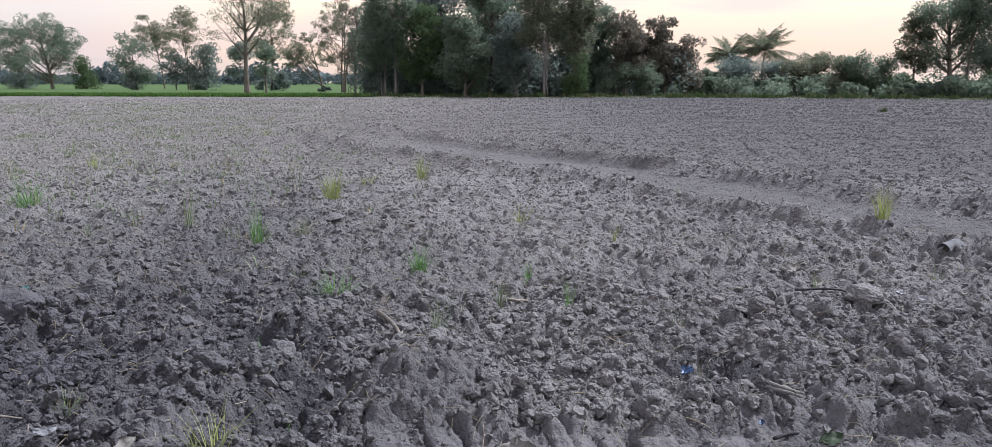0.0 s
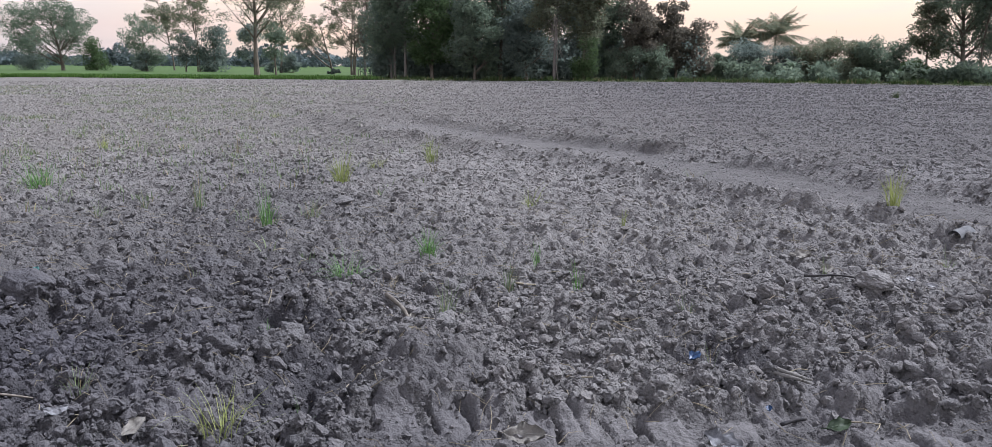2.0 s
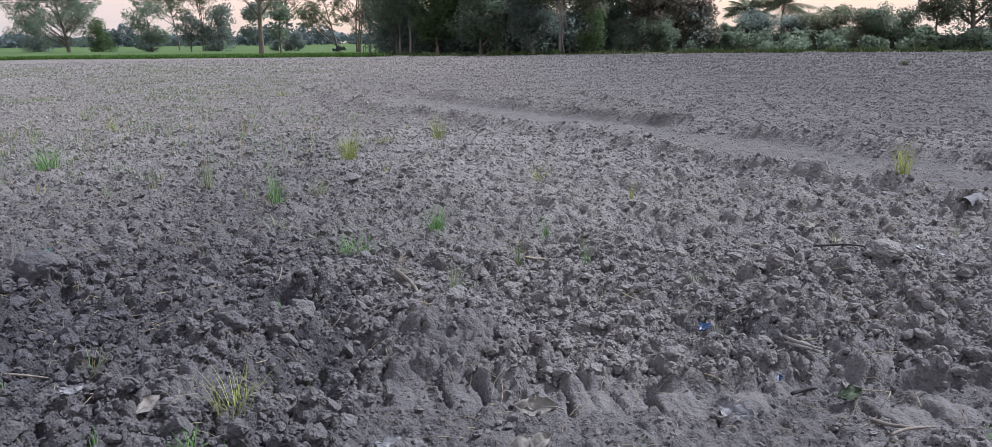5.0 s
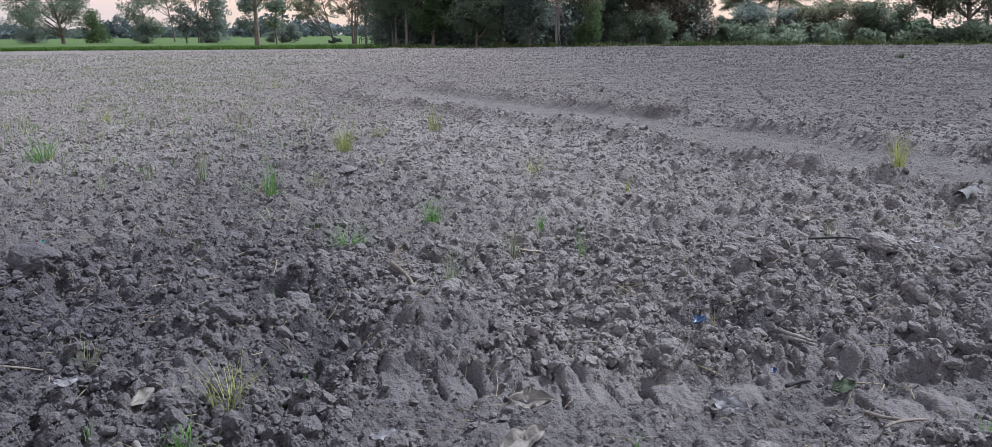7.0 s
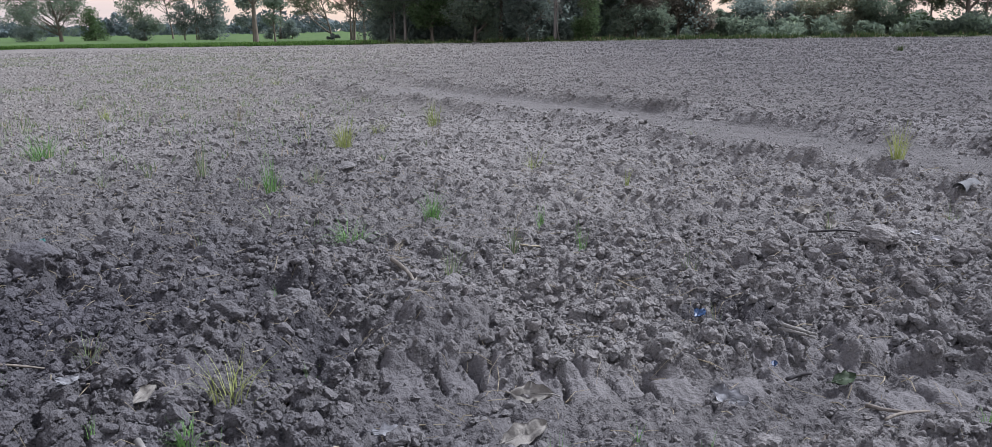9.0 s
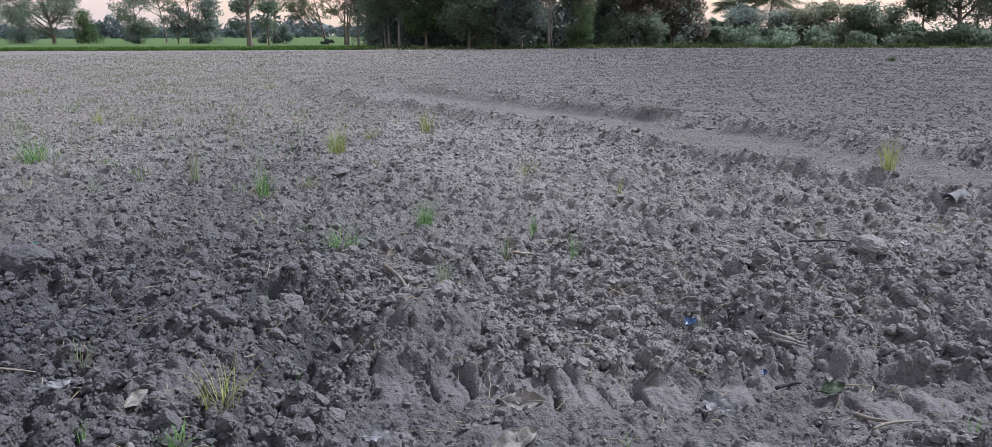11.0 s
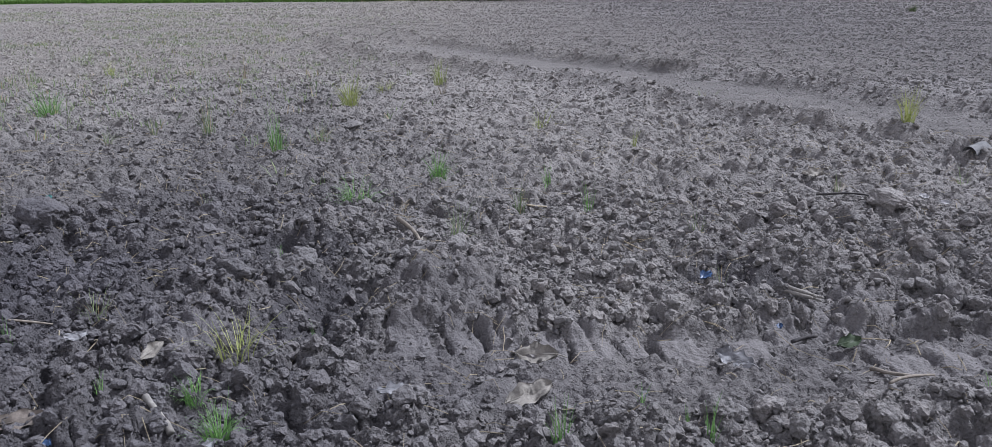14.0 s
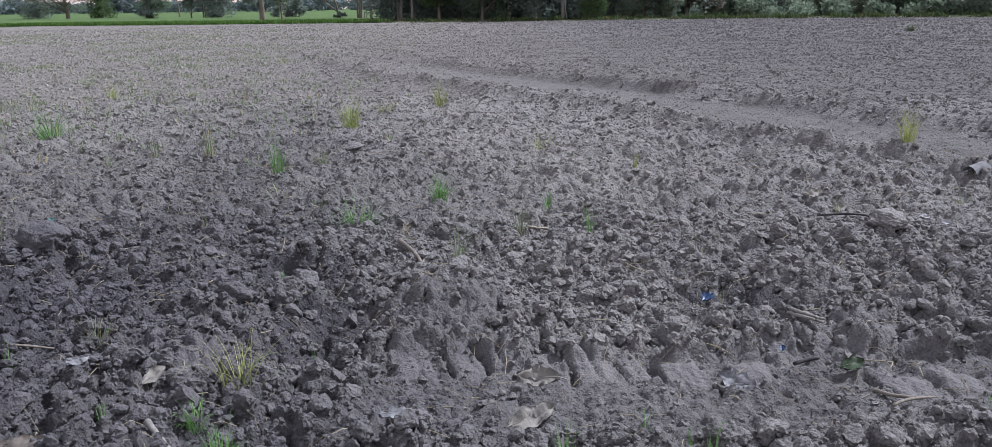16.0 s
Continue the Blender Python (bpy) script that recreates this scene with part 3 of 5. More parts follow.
    v, f = tubes(paths, 5)
    part("trunk", mesh_of("trunk", np.concatenate([v, tv]), np.concatenate([f, tf + len(v)]), bark, True), base)
    share = pr ** 2 / (pr ** 2).sum()
    pick = rng.choice(clumps, leaves, p=share)
    pos = c[pick] + in_ball(rng, leaves, 0.25) * pr[pick][:, None] * np.array([1.25, 1.25, 0.95])
    pos[:, 2] = np.maximum(pos[:, 2], 0.12)
    v, f = leaf_quads(rng, pos, size, 0.6, 0.15)
    part("crown", mesh_of("crown", v, f, leaf), base)
    return base


def palm(x, y, tall, reach, seed, label):
    rng = np.random.RandomState(seed)
    base = new("coconut_palm")
    base.location = (x, y, 0)
    tagged(base, label, "palm tree", "palms behind the bushes")
    t = np.linspace(0, 1, 10)
    pts = np.stack([0.4 * t ** 2, 0.1 * t, -0.1 + (tall + 0.1) * t], 1)
    v, f = tubes([(pts, 0.19 - 0.07 * t)], 8)
    part("trunk", mesh_of("trunk", v, f, BARK, True), base)
    head = pts[-1]
    for k in range(40):
        az = k * 2.39996 + rng.uniform(-0.2, 0.2)
        rise = rng.uniform(-0.5, 1.45)
        long = reach * rng.uniform(0.85, 1.1)
        s = np.linspace(0, 1, 16)
        sag = rng.uniform(0.25, 0.55) * (0.4 + 0.6 * math.cos(rise))
        out = long * (s * math.cos(rise) + 0.30 * max(rise, 0) * s ** 2 + 0.02)
        up = long * (s * math.sin(rise) - sag * s ** 2.2)
        spine = head + np.stack([out * math.cos(az), out * math.sin(az), up], 1)
        rib, ribf = tubes([(spine, 0.035 * (1 - 0.9 * s))], 4)
        vs, fs, n = [rib], [ribf], len(rib)
        side = np.array([-math.sin(az), math.cos(az), 0])
        for i in range(2, 16):
            for sgn in (-1, 1):
                for sub in (0.0, 0.5):
                    p = spine[i] * (1 - sub) + spine[i - 1] * sub
                    along = spine[i] - spine[i - 1]
                    along /= np.linalg.norm(along)
                    ln = 0.30 * reach * math.sin(math.pi * min(0.12 + 0.86 * s[i], 1)) + 0.08
                    tip = p + (side * sgn * 0.75 + along * 0.55 + np.array([0, 0, -0.55 + 0.2 * rng.uniform(-1, 1)])) * ln
                    w = along * 0.055
                    vs.append(np.array([p - w, p + w, (p + tip) / 2 + w + np.array([0, 0, 0.03]), tip, (p + tip) / 2 - w + np.array([0, 0, 0.03])]))
                    fs.append(np.array([[n, n + 1, n + 2, n + 4]]))
                    fs.append(np.array([[n + 4, n + 2, n + 3, n + 3]]))
                    n += 5
        quads = np.concatenate(fs)
        tri = quads[:, 2] == quads[:, 3]
        part("frond", mesh_of("frond", np.concatenate(vs), [quads[~tri], quads[tri][:, :3]], LEAF_OLIVE), base)
    return base


def banana(x, y, tall, seed, label):
    rng = np.random.RandomState(seed)
    base = new("banana_plant")
    base.location = (x, y, 0)
    tagged(base, label, "banana plant", "banana plants at the field edge")
    t = np.linspace(0, 1, 5)
    v, f = tubes([(np.stack([0 * t, 0 * t, -0.05 + tall * 0.5 * t], 1), 0.11 - 0.05 * t)], 7)
    part("stem", mesh_of("stem", v, f, LEAF_BRIGHT, True), base)
    for k in range(9):
        az, rise = k * 2.4 + rng.uniform(-0.3, 0.3), rng.uniform(0.5, 1.35)
        long, s = tall * rng.uniform(0.55, 0.8), np.linspace(0, 1, 9)
        out, up = long * s * math.cos(rise), long * (s * math.sin(rise) - 0.55 * s ** 2.5)
        spine = np.stack([out * math.cos(az), out * math.sin(az), tall * 0.48 + up], 1)
        side = np.array([-math.sin(az), math.cos(az), 0])
        wide = 0.30 * np.sin(np.pi * np.clip(0.08 + s * 0.92, 0, 1)) ** 0.7 * (s > 0.1)
        rag = rng.uniform(0.75, 1.0, 9)
        left = spine + side * (wide * rag)[:, None] - np.array([0, 0, 1]) * (0.35 * wide)[:, None]
        right = spine - side * (wide * rag[::-1])[:, None] - np.array([0, 0, 1]) * (0.35 * wide)[:, None]
        v = np.concatenate([left, spine, right])
        i = np.arange(8)
        f = np.concatenate([np.stack([i, i + 9, i + 10, i + 1], 1), np.stack([i + 9, i + 18, i + 19, i + 10], 1)])
        part("leaf", mesh_of("leaf", v, f, LEAF_MID, True), base)
    return base


# open trees out on the rice field
tree("shade_tree", -101.2, 210, 17.2, -113.6, -93.4, 1.6, LEAF_MID, BARK, "tall open-crowned shade tree standing in the green rice field", 1, 130, 15000, 0.32, 0.20, 0.42, 1, hollow=0.3, airy=True)
tree("field_tree", -118.3, 230, 8.8, -123.4, -113.0, -1.2, LEAF_DARK, BARK, "low dark rounded tree in the rice field", 2, 33, 3600, 0.41, 0.40, hollow=0.1)
tree("conical_tree", -93.4, 210, 7.6, -96.8, -90.0, -1.2, LEAF_BRIGHT, BARK, "small conical light green tree in the rice field", 3, 52, 3900, 0.32, 0.34, top=0.15, hollow=0.1)
tree("field_tree", -75.0, 192, 11.4, -80.6, -70.6, 1.4, LEAF_MID, BARK, "medium leafy tree with a dark bush at its foot", 4, 46, 4800, 0.34, 0.30, hollow=0.2)
tree("field_bush", -74.6, 191, 3.8, -77.4, -72.2, -1.0, LEAF_DARK, BARK, "dark bush at the foot of a field tree", 5, 20, 1800, 0.31, 0.40, category="bush", hollow=0.1)
tree("feathery_tree", -83.2, 231, 18.4, -91.4, -80.6, 7.4, LEAF_OLIVE, BARK, "leaning thin-leaved tree with a feathery crown", 6, 83, 4500, 0.32, 0.17, 0.22, hollow=0.3, airy=True)
tree("feathery_tree", -63.5, 191, 17.4, -67.6, -59.9, 7.6, LEAF_OLIVE, BARK, "slender sparse tree with a narrow crown", 7, 76, 3000, 0.27, 0.19, 0.2, 2, hollow=0.2, airy=True)
tree("field_tree", -66.4, 191, 7.4, -69.4, -62.4, -1.4, LEAF_DARK, BARK, "dense dark tree in a clump on the rice field", 8, 33, 3300, 0.36, 0.36, hollow=0.1)
tree("field_tree", -60.4, 191, 9.4, -64.6, -56.6, -1.6, LEAF_DARK, BARK, "dense dark tree in a clump on the rice field", 9, 41, 4500, 0.38, 0.34, hollow=0.1)
tree("forked_tree", -34.1, 126, 17.0, -39.2, -29.6, 5.6, LEAF_OLIVE, BARK, "tall tree with a thick grey forked trunk and thin leaves", 10, 87, 4500, 0.20, 0.19, 0.40, 1, hollow=0.35, airy=True)
tree("field_tree", -38.6, 142, 7.9, -41.6, -35.8, 0.2, LEAF_DARK, BARK, "dark small tree beside the forked tree", 11, 31, 2550, 0.29, 0.34, hollow=0.15)
tree("field_tree", -33.2, 133, 7.6, -36.2, -30.6, 1.9, LEAF_MID, BARK, "bushy tree beside the forked tree", 12, 33, 2550, 0.27, 0.32, hollow=0.15)
tree("feathery_tree", -42.9, 176, 18.6, -47.0, -37.6, 7.2, LEAF_OLIVE, BARK, "slender tree with a tall open crown", 13, 83, 4500, 0.26, 0.20, 0.24, 1, hollow=0.25, airy=True)
tree("field_bush", -40.6, 176, 3.3, -43.2, -38.5, -0.8, LEAF_DARK, BARK, "dark spiky bush on the rice field bank", 14, 18, 1350, 0.36, 0.40, category="bush", hollow=0.1)
tree("field_bush", -44.4, 176, 2.1, -45.8, -43.0, -0.6, LEAF_DARK, BARK, "small dark bush on the rice field bank", 15, 10, 630, 0.29, 0.40, category="bush", hollow=0.1)
tree("feathery_tree", -28.6, 152, 9.9, -34.4, -28.0, 4.0, LEAF_OLIVE, BARK, "leaning tree with an open one-sided crown", 16, 64, 2850, 0.22, 0.20, 0.2, hollow=0.25, airy=True)
tree("thin_tree", -23.8, 142, 15.2, -27.0, -20.6, 3.2, LEAF_OLIVE, BARK, "many-stemmed thin tree with sky between its leaves", 17, 98, 5100, 0.20, 0.17, 0.28, 3, hollow=0.2, airy=True)
tree("thin_tree", -20.4, 133, 12.6, -23.4, -17.2, 2.2, LEAF_BROWN, BARK, "many-stemmed brownish tree beside the grove", 18, 87, 4500, 0.20, 0.19, 0.26, 2, hollow=0.2, airy=True)
tree("field_bush", -24.7, 133, 1.0, -26.2, -23.2, 0.0, LEAF_DARK, BARK, "low dark bush on the bank", 19, 11, 750, 0.23, 0.40, category="bush", hollow=0.1)

# the grove
tree("grove_tree", -12.3, 102, 13.6, -15.4, -9.0, 1.4, LEAF_MID, PALE_BARK, "tall grove tree with slim pale stems", 30, 101, 12555, 0.22, 0.27, 0.22, 2, hollow=0.2)
tree("grove_tree", -11.0, 101, 15.0, -13.4, -8.2, 2.4, LEAF_MID, PALE_BARK, "tall grove tree with a slim pale trunk", 31, 89, 10530, 0.22, 0.29, 0.2, 1, hollow=0.2)
tree("grove_tree", -13.4, 106, 10.5, -16.2, -10.0, 0.4, LEAF_DARK, BARK, "dark back tree of the grove", 32, 78, 9315, 0.24, 0.36, hollow=0.1)
tree("grove_tree", -8.0, 100, 9.6, -10.2, -5.2, 1.0, LEAF_BRIGHT, BARK, "round-headed lighter green grove tree", 33, 89, 12150, 0.22, 0.31, hollow=0.3)
tree("grove_tree", -6.2, 108, 16.6, -10.4, -2.6, 0.3, LEAF_DARK, BARK, "tall dark tree in the depth of the grove", 34, 117, 14175, 0.27, 0.31, hollow=0.1)
tree("grove_tree", -3.3, 98, 9.2, -6.0, -0.4, 0.3, LEAF_MID, BARK, "dense leafy grove tree down to the ground", 35, 101, 12555, 0.23, 0.29, hollow=0.25)
tree("grove_tree", 0.4, 106, 17.0, -3.8, 4.6, 0.3, LEAF_DARK, BARK, "tall dark tree in the depth of the grove", 36, 124, 14985, 0.27, 0.31, hollow=0.1)
tree("grove_tree", -0.6, 101, 13.0, -3.4, 2.4, 4.0, LEAF_MID, BARK, "leafy grove tree with a high crown", 37, 93, 10530, 0.23, 0.29, hollow=0.3)
tree("grove_tree", 2.2, 98, 8.8, -0.6, 4.8, 0.3, LEAF_DARK, BARK, "dark leafy grove tree", 38, 89, 11340, 0.23, 0.31, hollow=0.2)
tree("grove_tree", 5.0, 94.5, 12.8, 1.8, 8.4, 4.2, LEAF_OLIVE, PALE_BARK, "olive grove tree over a pale vine-hung trunk", 39, 109, 13365, 0.21, 0.27, 0.2, 1, hollow=0.3)
tree("grove_tree", 8.0, 95.5, 11.2, 5.8, 10.8, 2.6, LEAF_OLIVE, BARK, "leafy grey-green grove tree", 40, 97, 12150, 0.21, 0.29, hollow=0.3)
tree("vine_column", 7.7, 93.2, 4.4, 6.6, 9.2, 0.1, LEAF_BRIGHT, BARK, "dead stem wrapped in bright green climbing vines", 41, 50, 5265, 0.15, 0.45, 0.12, 1, category="bush", hollow=0.2)
tree("grove_tree", 8.6, 106, 12.0, 4.8, 12.0, 0.3, LEAF_DARK, BARK, "dark back tree of the grove", 42, 97, 12150, 0.25, 0.31, hollow=0.1)
tree("grove_tree", 11.6, 100, 9.6, 9.2, 14.0, 0.6, LEAF_MID, BARK, "leafy green tree in the grove", 43, 89, 10530, 0.22, 0.29, hollow=0.2)
tree("grove_tree", 13.6, 98, 9.2, 11.2, 15.8, 0.9, LEAF_BROWN, BARK, "brownish-leaved tree at the end of the grove", 44, 89, 9720, 0.22, 0.29, hollow=0.2)
tree("grove_tree", 16.4, 99, 8.5, 14.4, 18.2, 0.6, LEAF_BROWN, BARK, "brownish-leaved tree at the end of the grove", 45, 81, 8910, 0.22, 0.29, hollow=0.15)
tree("grove_tree", 18.4, 100, 9.0, 16.4, 20.3, 0.5, LEAF_BROWN, BARK, "dense brownish tree at the end of the grove", 46, 89, 10125, 0.23, 0.29, hollow=0.1)
tree("grove_tree", 20.6, 101, 6.4, 18.8, 22.8, 0.5, LEAF_BROWN, BARK, "low dark tree that ends the grove", 47, 70, 7290, 0.23, 0.34, hollow=0.1)
tree("shrub", 12.6, 96.5, 3.6, 10.6, 14.6, 0.0, LEAF_MID, BARK, "green shrub before the grove", 48, 50, 4860, 0.16, 0.38, category="bush", hollow=0.2)
tree("shrub", 15.9, 96.5, 3.7, 14.2, 17.8, 0.0, LEAF_MID, BARK, "green shrub before the grove", 49, 50, 4860, 0.16, 0.38, category="bush", hollow=0.2)
tree("shrub", 23.6, 104, 3.1, 21.9, 26.0, 0.9, LEAF_MID, BARK, "flat-topped bush with thin leaning stems", 50, 42, 3847, 0.18, 0.40, 0.09, 3, category="bush", hollow=0.2)

# palms and thickets beside the grove
palm(43.2, 150, 6.6, 5.0, 60, "coconut palm with drooping fronds above the thicket")
palm(37.6, 150, 5.8, 4.2, 61, "shorter coconut palm with drooping fronds")
tree("thicket_bush", 26.8, 105, 4.3, 24.6, 29.6, 0.0, LEAF_DARK, BARK, "dark dense thicket bush under the palms", 62, 66, 7290, 0.20, 0.36, category="bush", hollow=0.2)
tree("thicket_bush", 31.0, 105, 4.0, 28.8, 33.6, 0.0, LEAF_DARK, BARK, "dark dense thicket bush under the palms", 63, 66, 7290, 0.20, 0.36, category="bush", hollow=0.2)
tree("thicket_bush", 35.2, 104, 4.9, 31.8, 39.0, 0.0, LEAF_OLIVE, BARK, "broad domed thicket tree", 64, 97, 11340, 0.20, 0.31, category="bush", hollow=0.3)
banana(37.6, 101, 3.6, 65, "light green banana plant beside the thicket")
banana(31.0, 100, 3.4, 66, "dark green banana plant before the thicket")
banana(33.9, 107, 4.9, 67, "tall banana plant behind the thicket")
tree("thicket_tree", 36.2, 96, 4.1, 34.4, 38.2, 0.0, LEAF_OLIVE, BARK, "light olive bushy tree at the field edge", 68, 58, 5265, 0.18, 0.31, category="bush", hollow=0.2)
tree("thicket_tree", 38.0, 95, 4.9, 36.0, 40.4, 0.0, LEAF_MID, BARK, "bushy young tree at the field edge", 69, 70, 6885, 0.18, 0.29, hollow=0.2)
tree("thicket_tree", 41.0, 96, 4.2, 39.2, 43.0, 0.0, LEAF_MID, BARK, "bushy young tree at the field edge", 70, 58, 5265, 0.18, 0.31, hollow=0.2)
tree("shrub", 40.4, 93, 2.3, 38.8, 42.4, 0.0, LEAF_BRIGHT, BARK, "bright green shrub at the field edge", 71, 39, 3442, 0.16, 0.40, category="bush", hollow=0.2)

# tall trees at the end of the row
tree("tall_tree", 47.8, 97, 12.4, 43.2, 51.6, 1.4, LEAF_MID, BARK, "tall tree with a dark straight trunk and open crown", 80, 117, 10530, 0.22, 0.22, 0.3, 1, hollow=0.25)
tree("tall_tree", 44.4, 98, 9.0, 42.4, 46.8, 1.2, LEAF_OLIVE, BARK, "open-crowned tree beside the tall one", 81, 78, 6075, 0.21, 0.27, 0.16, 1, hollow=0.2)
tree("tall_tree", 48.6, 95, 13.0, 47.2, 51.2, 5.6, LEAF_MID, BARK, "leaning slim tree with a brown trunk", 82, 70, 5265, 0.22, 0.27, 0.16, 1, hollow=0.2)
tree("tall_tree", 52.2, 97, 14.0, 48.8, 56.6, 0.4, LEAF_DARK, BARK, "tall dark dense tree", 83, 124, 14175, 0.23, 0.28, 0.3, 1, hollow=0.15)
tree("shrub", 50.4, 93, 2.9, 48.8, 52.6, 0.0, LEAF_BRIGHT, BARK, "green shrub under the tall trees", 84, 42, 3847, 0.16, 0.38, category="bush", hollow=0.2)
tree("shrub", 53.6, 92, 3.1, 51.8, 55.8, 0.0, LEAF_BRIGHT, BARK, "green shrub under the tall trees", 85, 42, 3847, 0.16, 0.38, category="bush", hollow=0.2)
tree("shrub", 46.0, 93, 2.2, 44.0, 48.2, 0.0, LEAF_DARK, BARK, "dark shrub under the tall trees", 86, 39, 3442, 0.16, 0.40, category="bush", hollow=0.2)


def dead_branches(x, y, top):
    """Bleached dead branches that hang from the crown like an upturned fan."""
    rng = np.random.RandomState(90)
    paths = [(np.array([[0.4, 0, -0.1], [0.2, 0, 1.2], [0.3, 0, 2.6], [0.05, 0, 4.2], [0, 0, top]]), np.array([0.05, 0.042, 0.036, 0.028, 0.015]))]
    for k in range(34):
        z = top - 3.2 * rng.uniform(0, 1) ** 1.5
        side, drop = rng.normal(0, 0.55), rng.uniform(0.8, 3.0)
        t = np.linspace(0, 1, 6)
        pts = np.stack([side * t ** 1.1 + 0.16 * np.sin(t * 7 + k) * t, rng.normal(0, 0.3) * t - 0.3 * t, z - drop * t ** 1.2 + 0.1 * np.sin(t * 5 + k)], 1)
        paths.append((pts, np.linspace(0.024, 0.006, 6)))
    v, f = tubes(paths, 5)
    ob = new("dead_tree", mesh_of("dead_tree", v, f, DEAD_WOOD, True))
    ob.location = (x, y, z_at(x, y))
    return tagged(ob, "bleached dead tree with hanging bare branches before the grove", "tree")


dead_branches(4.9, 92.8, 6.4)


def far_woods():
    rng = np.random.RandomState(200)
    pos = []
    for k in range(420):
        x = rng.uniform(-620, 120)
        y = rng.uniform(720, 900)
        tall = 5 + 5.5 * fbm(np.array([x * 0.012]), np.array([0.5]), 210)[0] + rng.uniform(-1, 2)
        wide = rng.uniform(5, 11)
        b = in_ball(rng, 60, 0.3) * np.array([wide, wide, tall * 0.5]) + np.array([x, y, tall * 0.5])
        pos.append(b)
    for x, y, tall, wide in ((-300, 720, 19, 9), (-312, 715, 14, 8), (-140, 560, 14, 14), (-120, 560, 13, 13), (-158, 570, 11, 12), (-390, 720, 12, 12)):
        pos.append(in_ball(rng, 240, 0.3) * np.array([wide, wide, tall * 0.5]) + np.array([x, y, tall * 0.5]))
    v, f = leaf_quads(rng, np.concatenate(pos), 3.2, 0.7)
    return tagged(new("far_woods", mesh_of("far_woods", v, f, LEAF_HAZED)), "hazy blue-green line of distant woods", "woods", kind="stuff")


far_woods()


def undergrowth(x0, x1, low, high, leaf, label, seed, count):
    """Shade-grown bushes that fill the foot of the trees."""
    rng = np.random.RandomState(seed)
    pos = []
    for k in range(count):
        x = rng.uniform(x0, x1)
        y = edge_y(x) + rng.uniform(9, 24)
        tall, wide = rng.uniform(low, high), rng.uniform(0.7, 1.9)
        pos.append(in_ball(rng, 260, 0.2) * np.array([wide, wide, tall * 0.52]) + np.array([x, y, tall * 0.5]))
    v, f = leaf_quads(rng, np.concatenate(pos), 0.32, 0.7)
    return tagged(new("undergrowth", mesh_of("undergrowth", v, f, leaf)), label, "bushes", kind="stuff")


undergrowth(-15, 20, 1.5, 6.0, LEAF_DARK, "dark leafy undergrowth beneath the grove trees", 220, 230)
undergrowth(20, 62, 0.8, 2.6, LEAF_MID, "green leafy undergrowth beneath the thicket", 221, 150)


# ---------------------------------------------------------------- field margin, rice and sprouts
def blades(rng, x, y, z, tall, wide, lean=0.35):
    """Upright tapering blades, two segments each."""
    n = len(x)
    az = rng.uniform(0, 2 * np.pi, n)
    tip = np.stack([np.cos(az), np.sin(az), 0 * az], 1) * (tall * rng.uniform(0, lean, n))[:, None]
    side = np.stack([-np.sin(az), np.cos(az), 0 * az], 1) * (wide / 2)[:, None]
    root = np.stack([x, y, z - 0.01], 1)
    up = np.array([0, 0, 1.0]) * tall[:, None]
    a, b = root - side, root + side
    m = root + tip * 0.35 + up * 0.55
    e = root + tip + up * 0.97
    v = np.stack([a, b, m + side * 0.8, m - side * 0.8, e], 1).reshape(-1, 3)
    k = np.arange(n)[:, None] * 5
    return v, [k + np.array([[0, 1, 2, 3]]), k + np.array([[3, 2, 4]])]


def margin():
    rng = np.random.RandomState(300)
    n = 15000
    x = rng.uniform(-62, -13, n)
    y = edge_y(x) + 0.1 + 22 * rng.uniform(0, 1, n) ** 2.2
    v, f = blades(rng, x, y, height(x, y), rng.uniform(0.2, 0.42, n), rng.uniform(0.05, 0.12, n), 0.5)
    tagged(new("rice_plants", mesh_of("rice_plants", v, f, RICE)), "bright green young rice along the ploughed field", "rice", kind="stuff")
    n = 12000
    x = rng.uniform(-16, 62, n)
    y = edge_y(x) - 0.2 + 6 * rng.uniform(0, 1, n) ** 2
    tall = rng.uniform(0.08, 0.42, n) * (0.15 + 1.5 * smooth(fbm(x * 0.7, y * 0.7, 310), 0.3, 0.75))
    v, f = blades(rng, x, y, height(x, y), tall, rng.uniform(0.04, 0.11, n), 0.7)
    tagged(new("margin_weeds", mesh_of("margin_weeds", v, f, WEED)), "dark green weeds along the foot of the grove", "weeds", kind="stuff")


margin()


def post(x, y, tall, thick):
    v, f = tubes([(np.array([[0, 0, -0.1], [0.02, 0, tall * 0.5], [0.0, 0.01, tall]]), np.array([thick, thick * 0.95, thick * 0.9]))], 4)
    ob = new("fence_post", mesh_of("fence_post", v, f, PALE_BARK))
    ob.location = (x, y, 0)
    tagged(ob, "pale wooden post at the corner of the grove", "post", "posts by the grove")


post(-18.9, 118, 0.9, 0.07)
post(-18.1, 118, 0.9, 0.07)
post(-19.6, 124, 2.2, 0.06)
post(-19.0, 124, 2.3, 0.06)


# ---------------------------------------------------------------- clods
def ico(level):
    bm = bmesh.new()
    bmesh.ops.create_icosphere(bm, subdivisions=level, radius=0.5)
    v = np.array([p.co[:] for p in bm.verts])
    f = np.array([[p.index for p in q.verts] for q in bm.faces])
    bm.free()
    return v, f


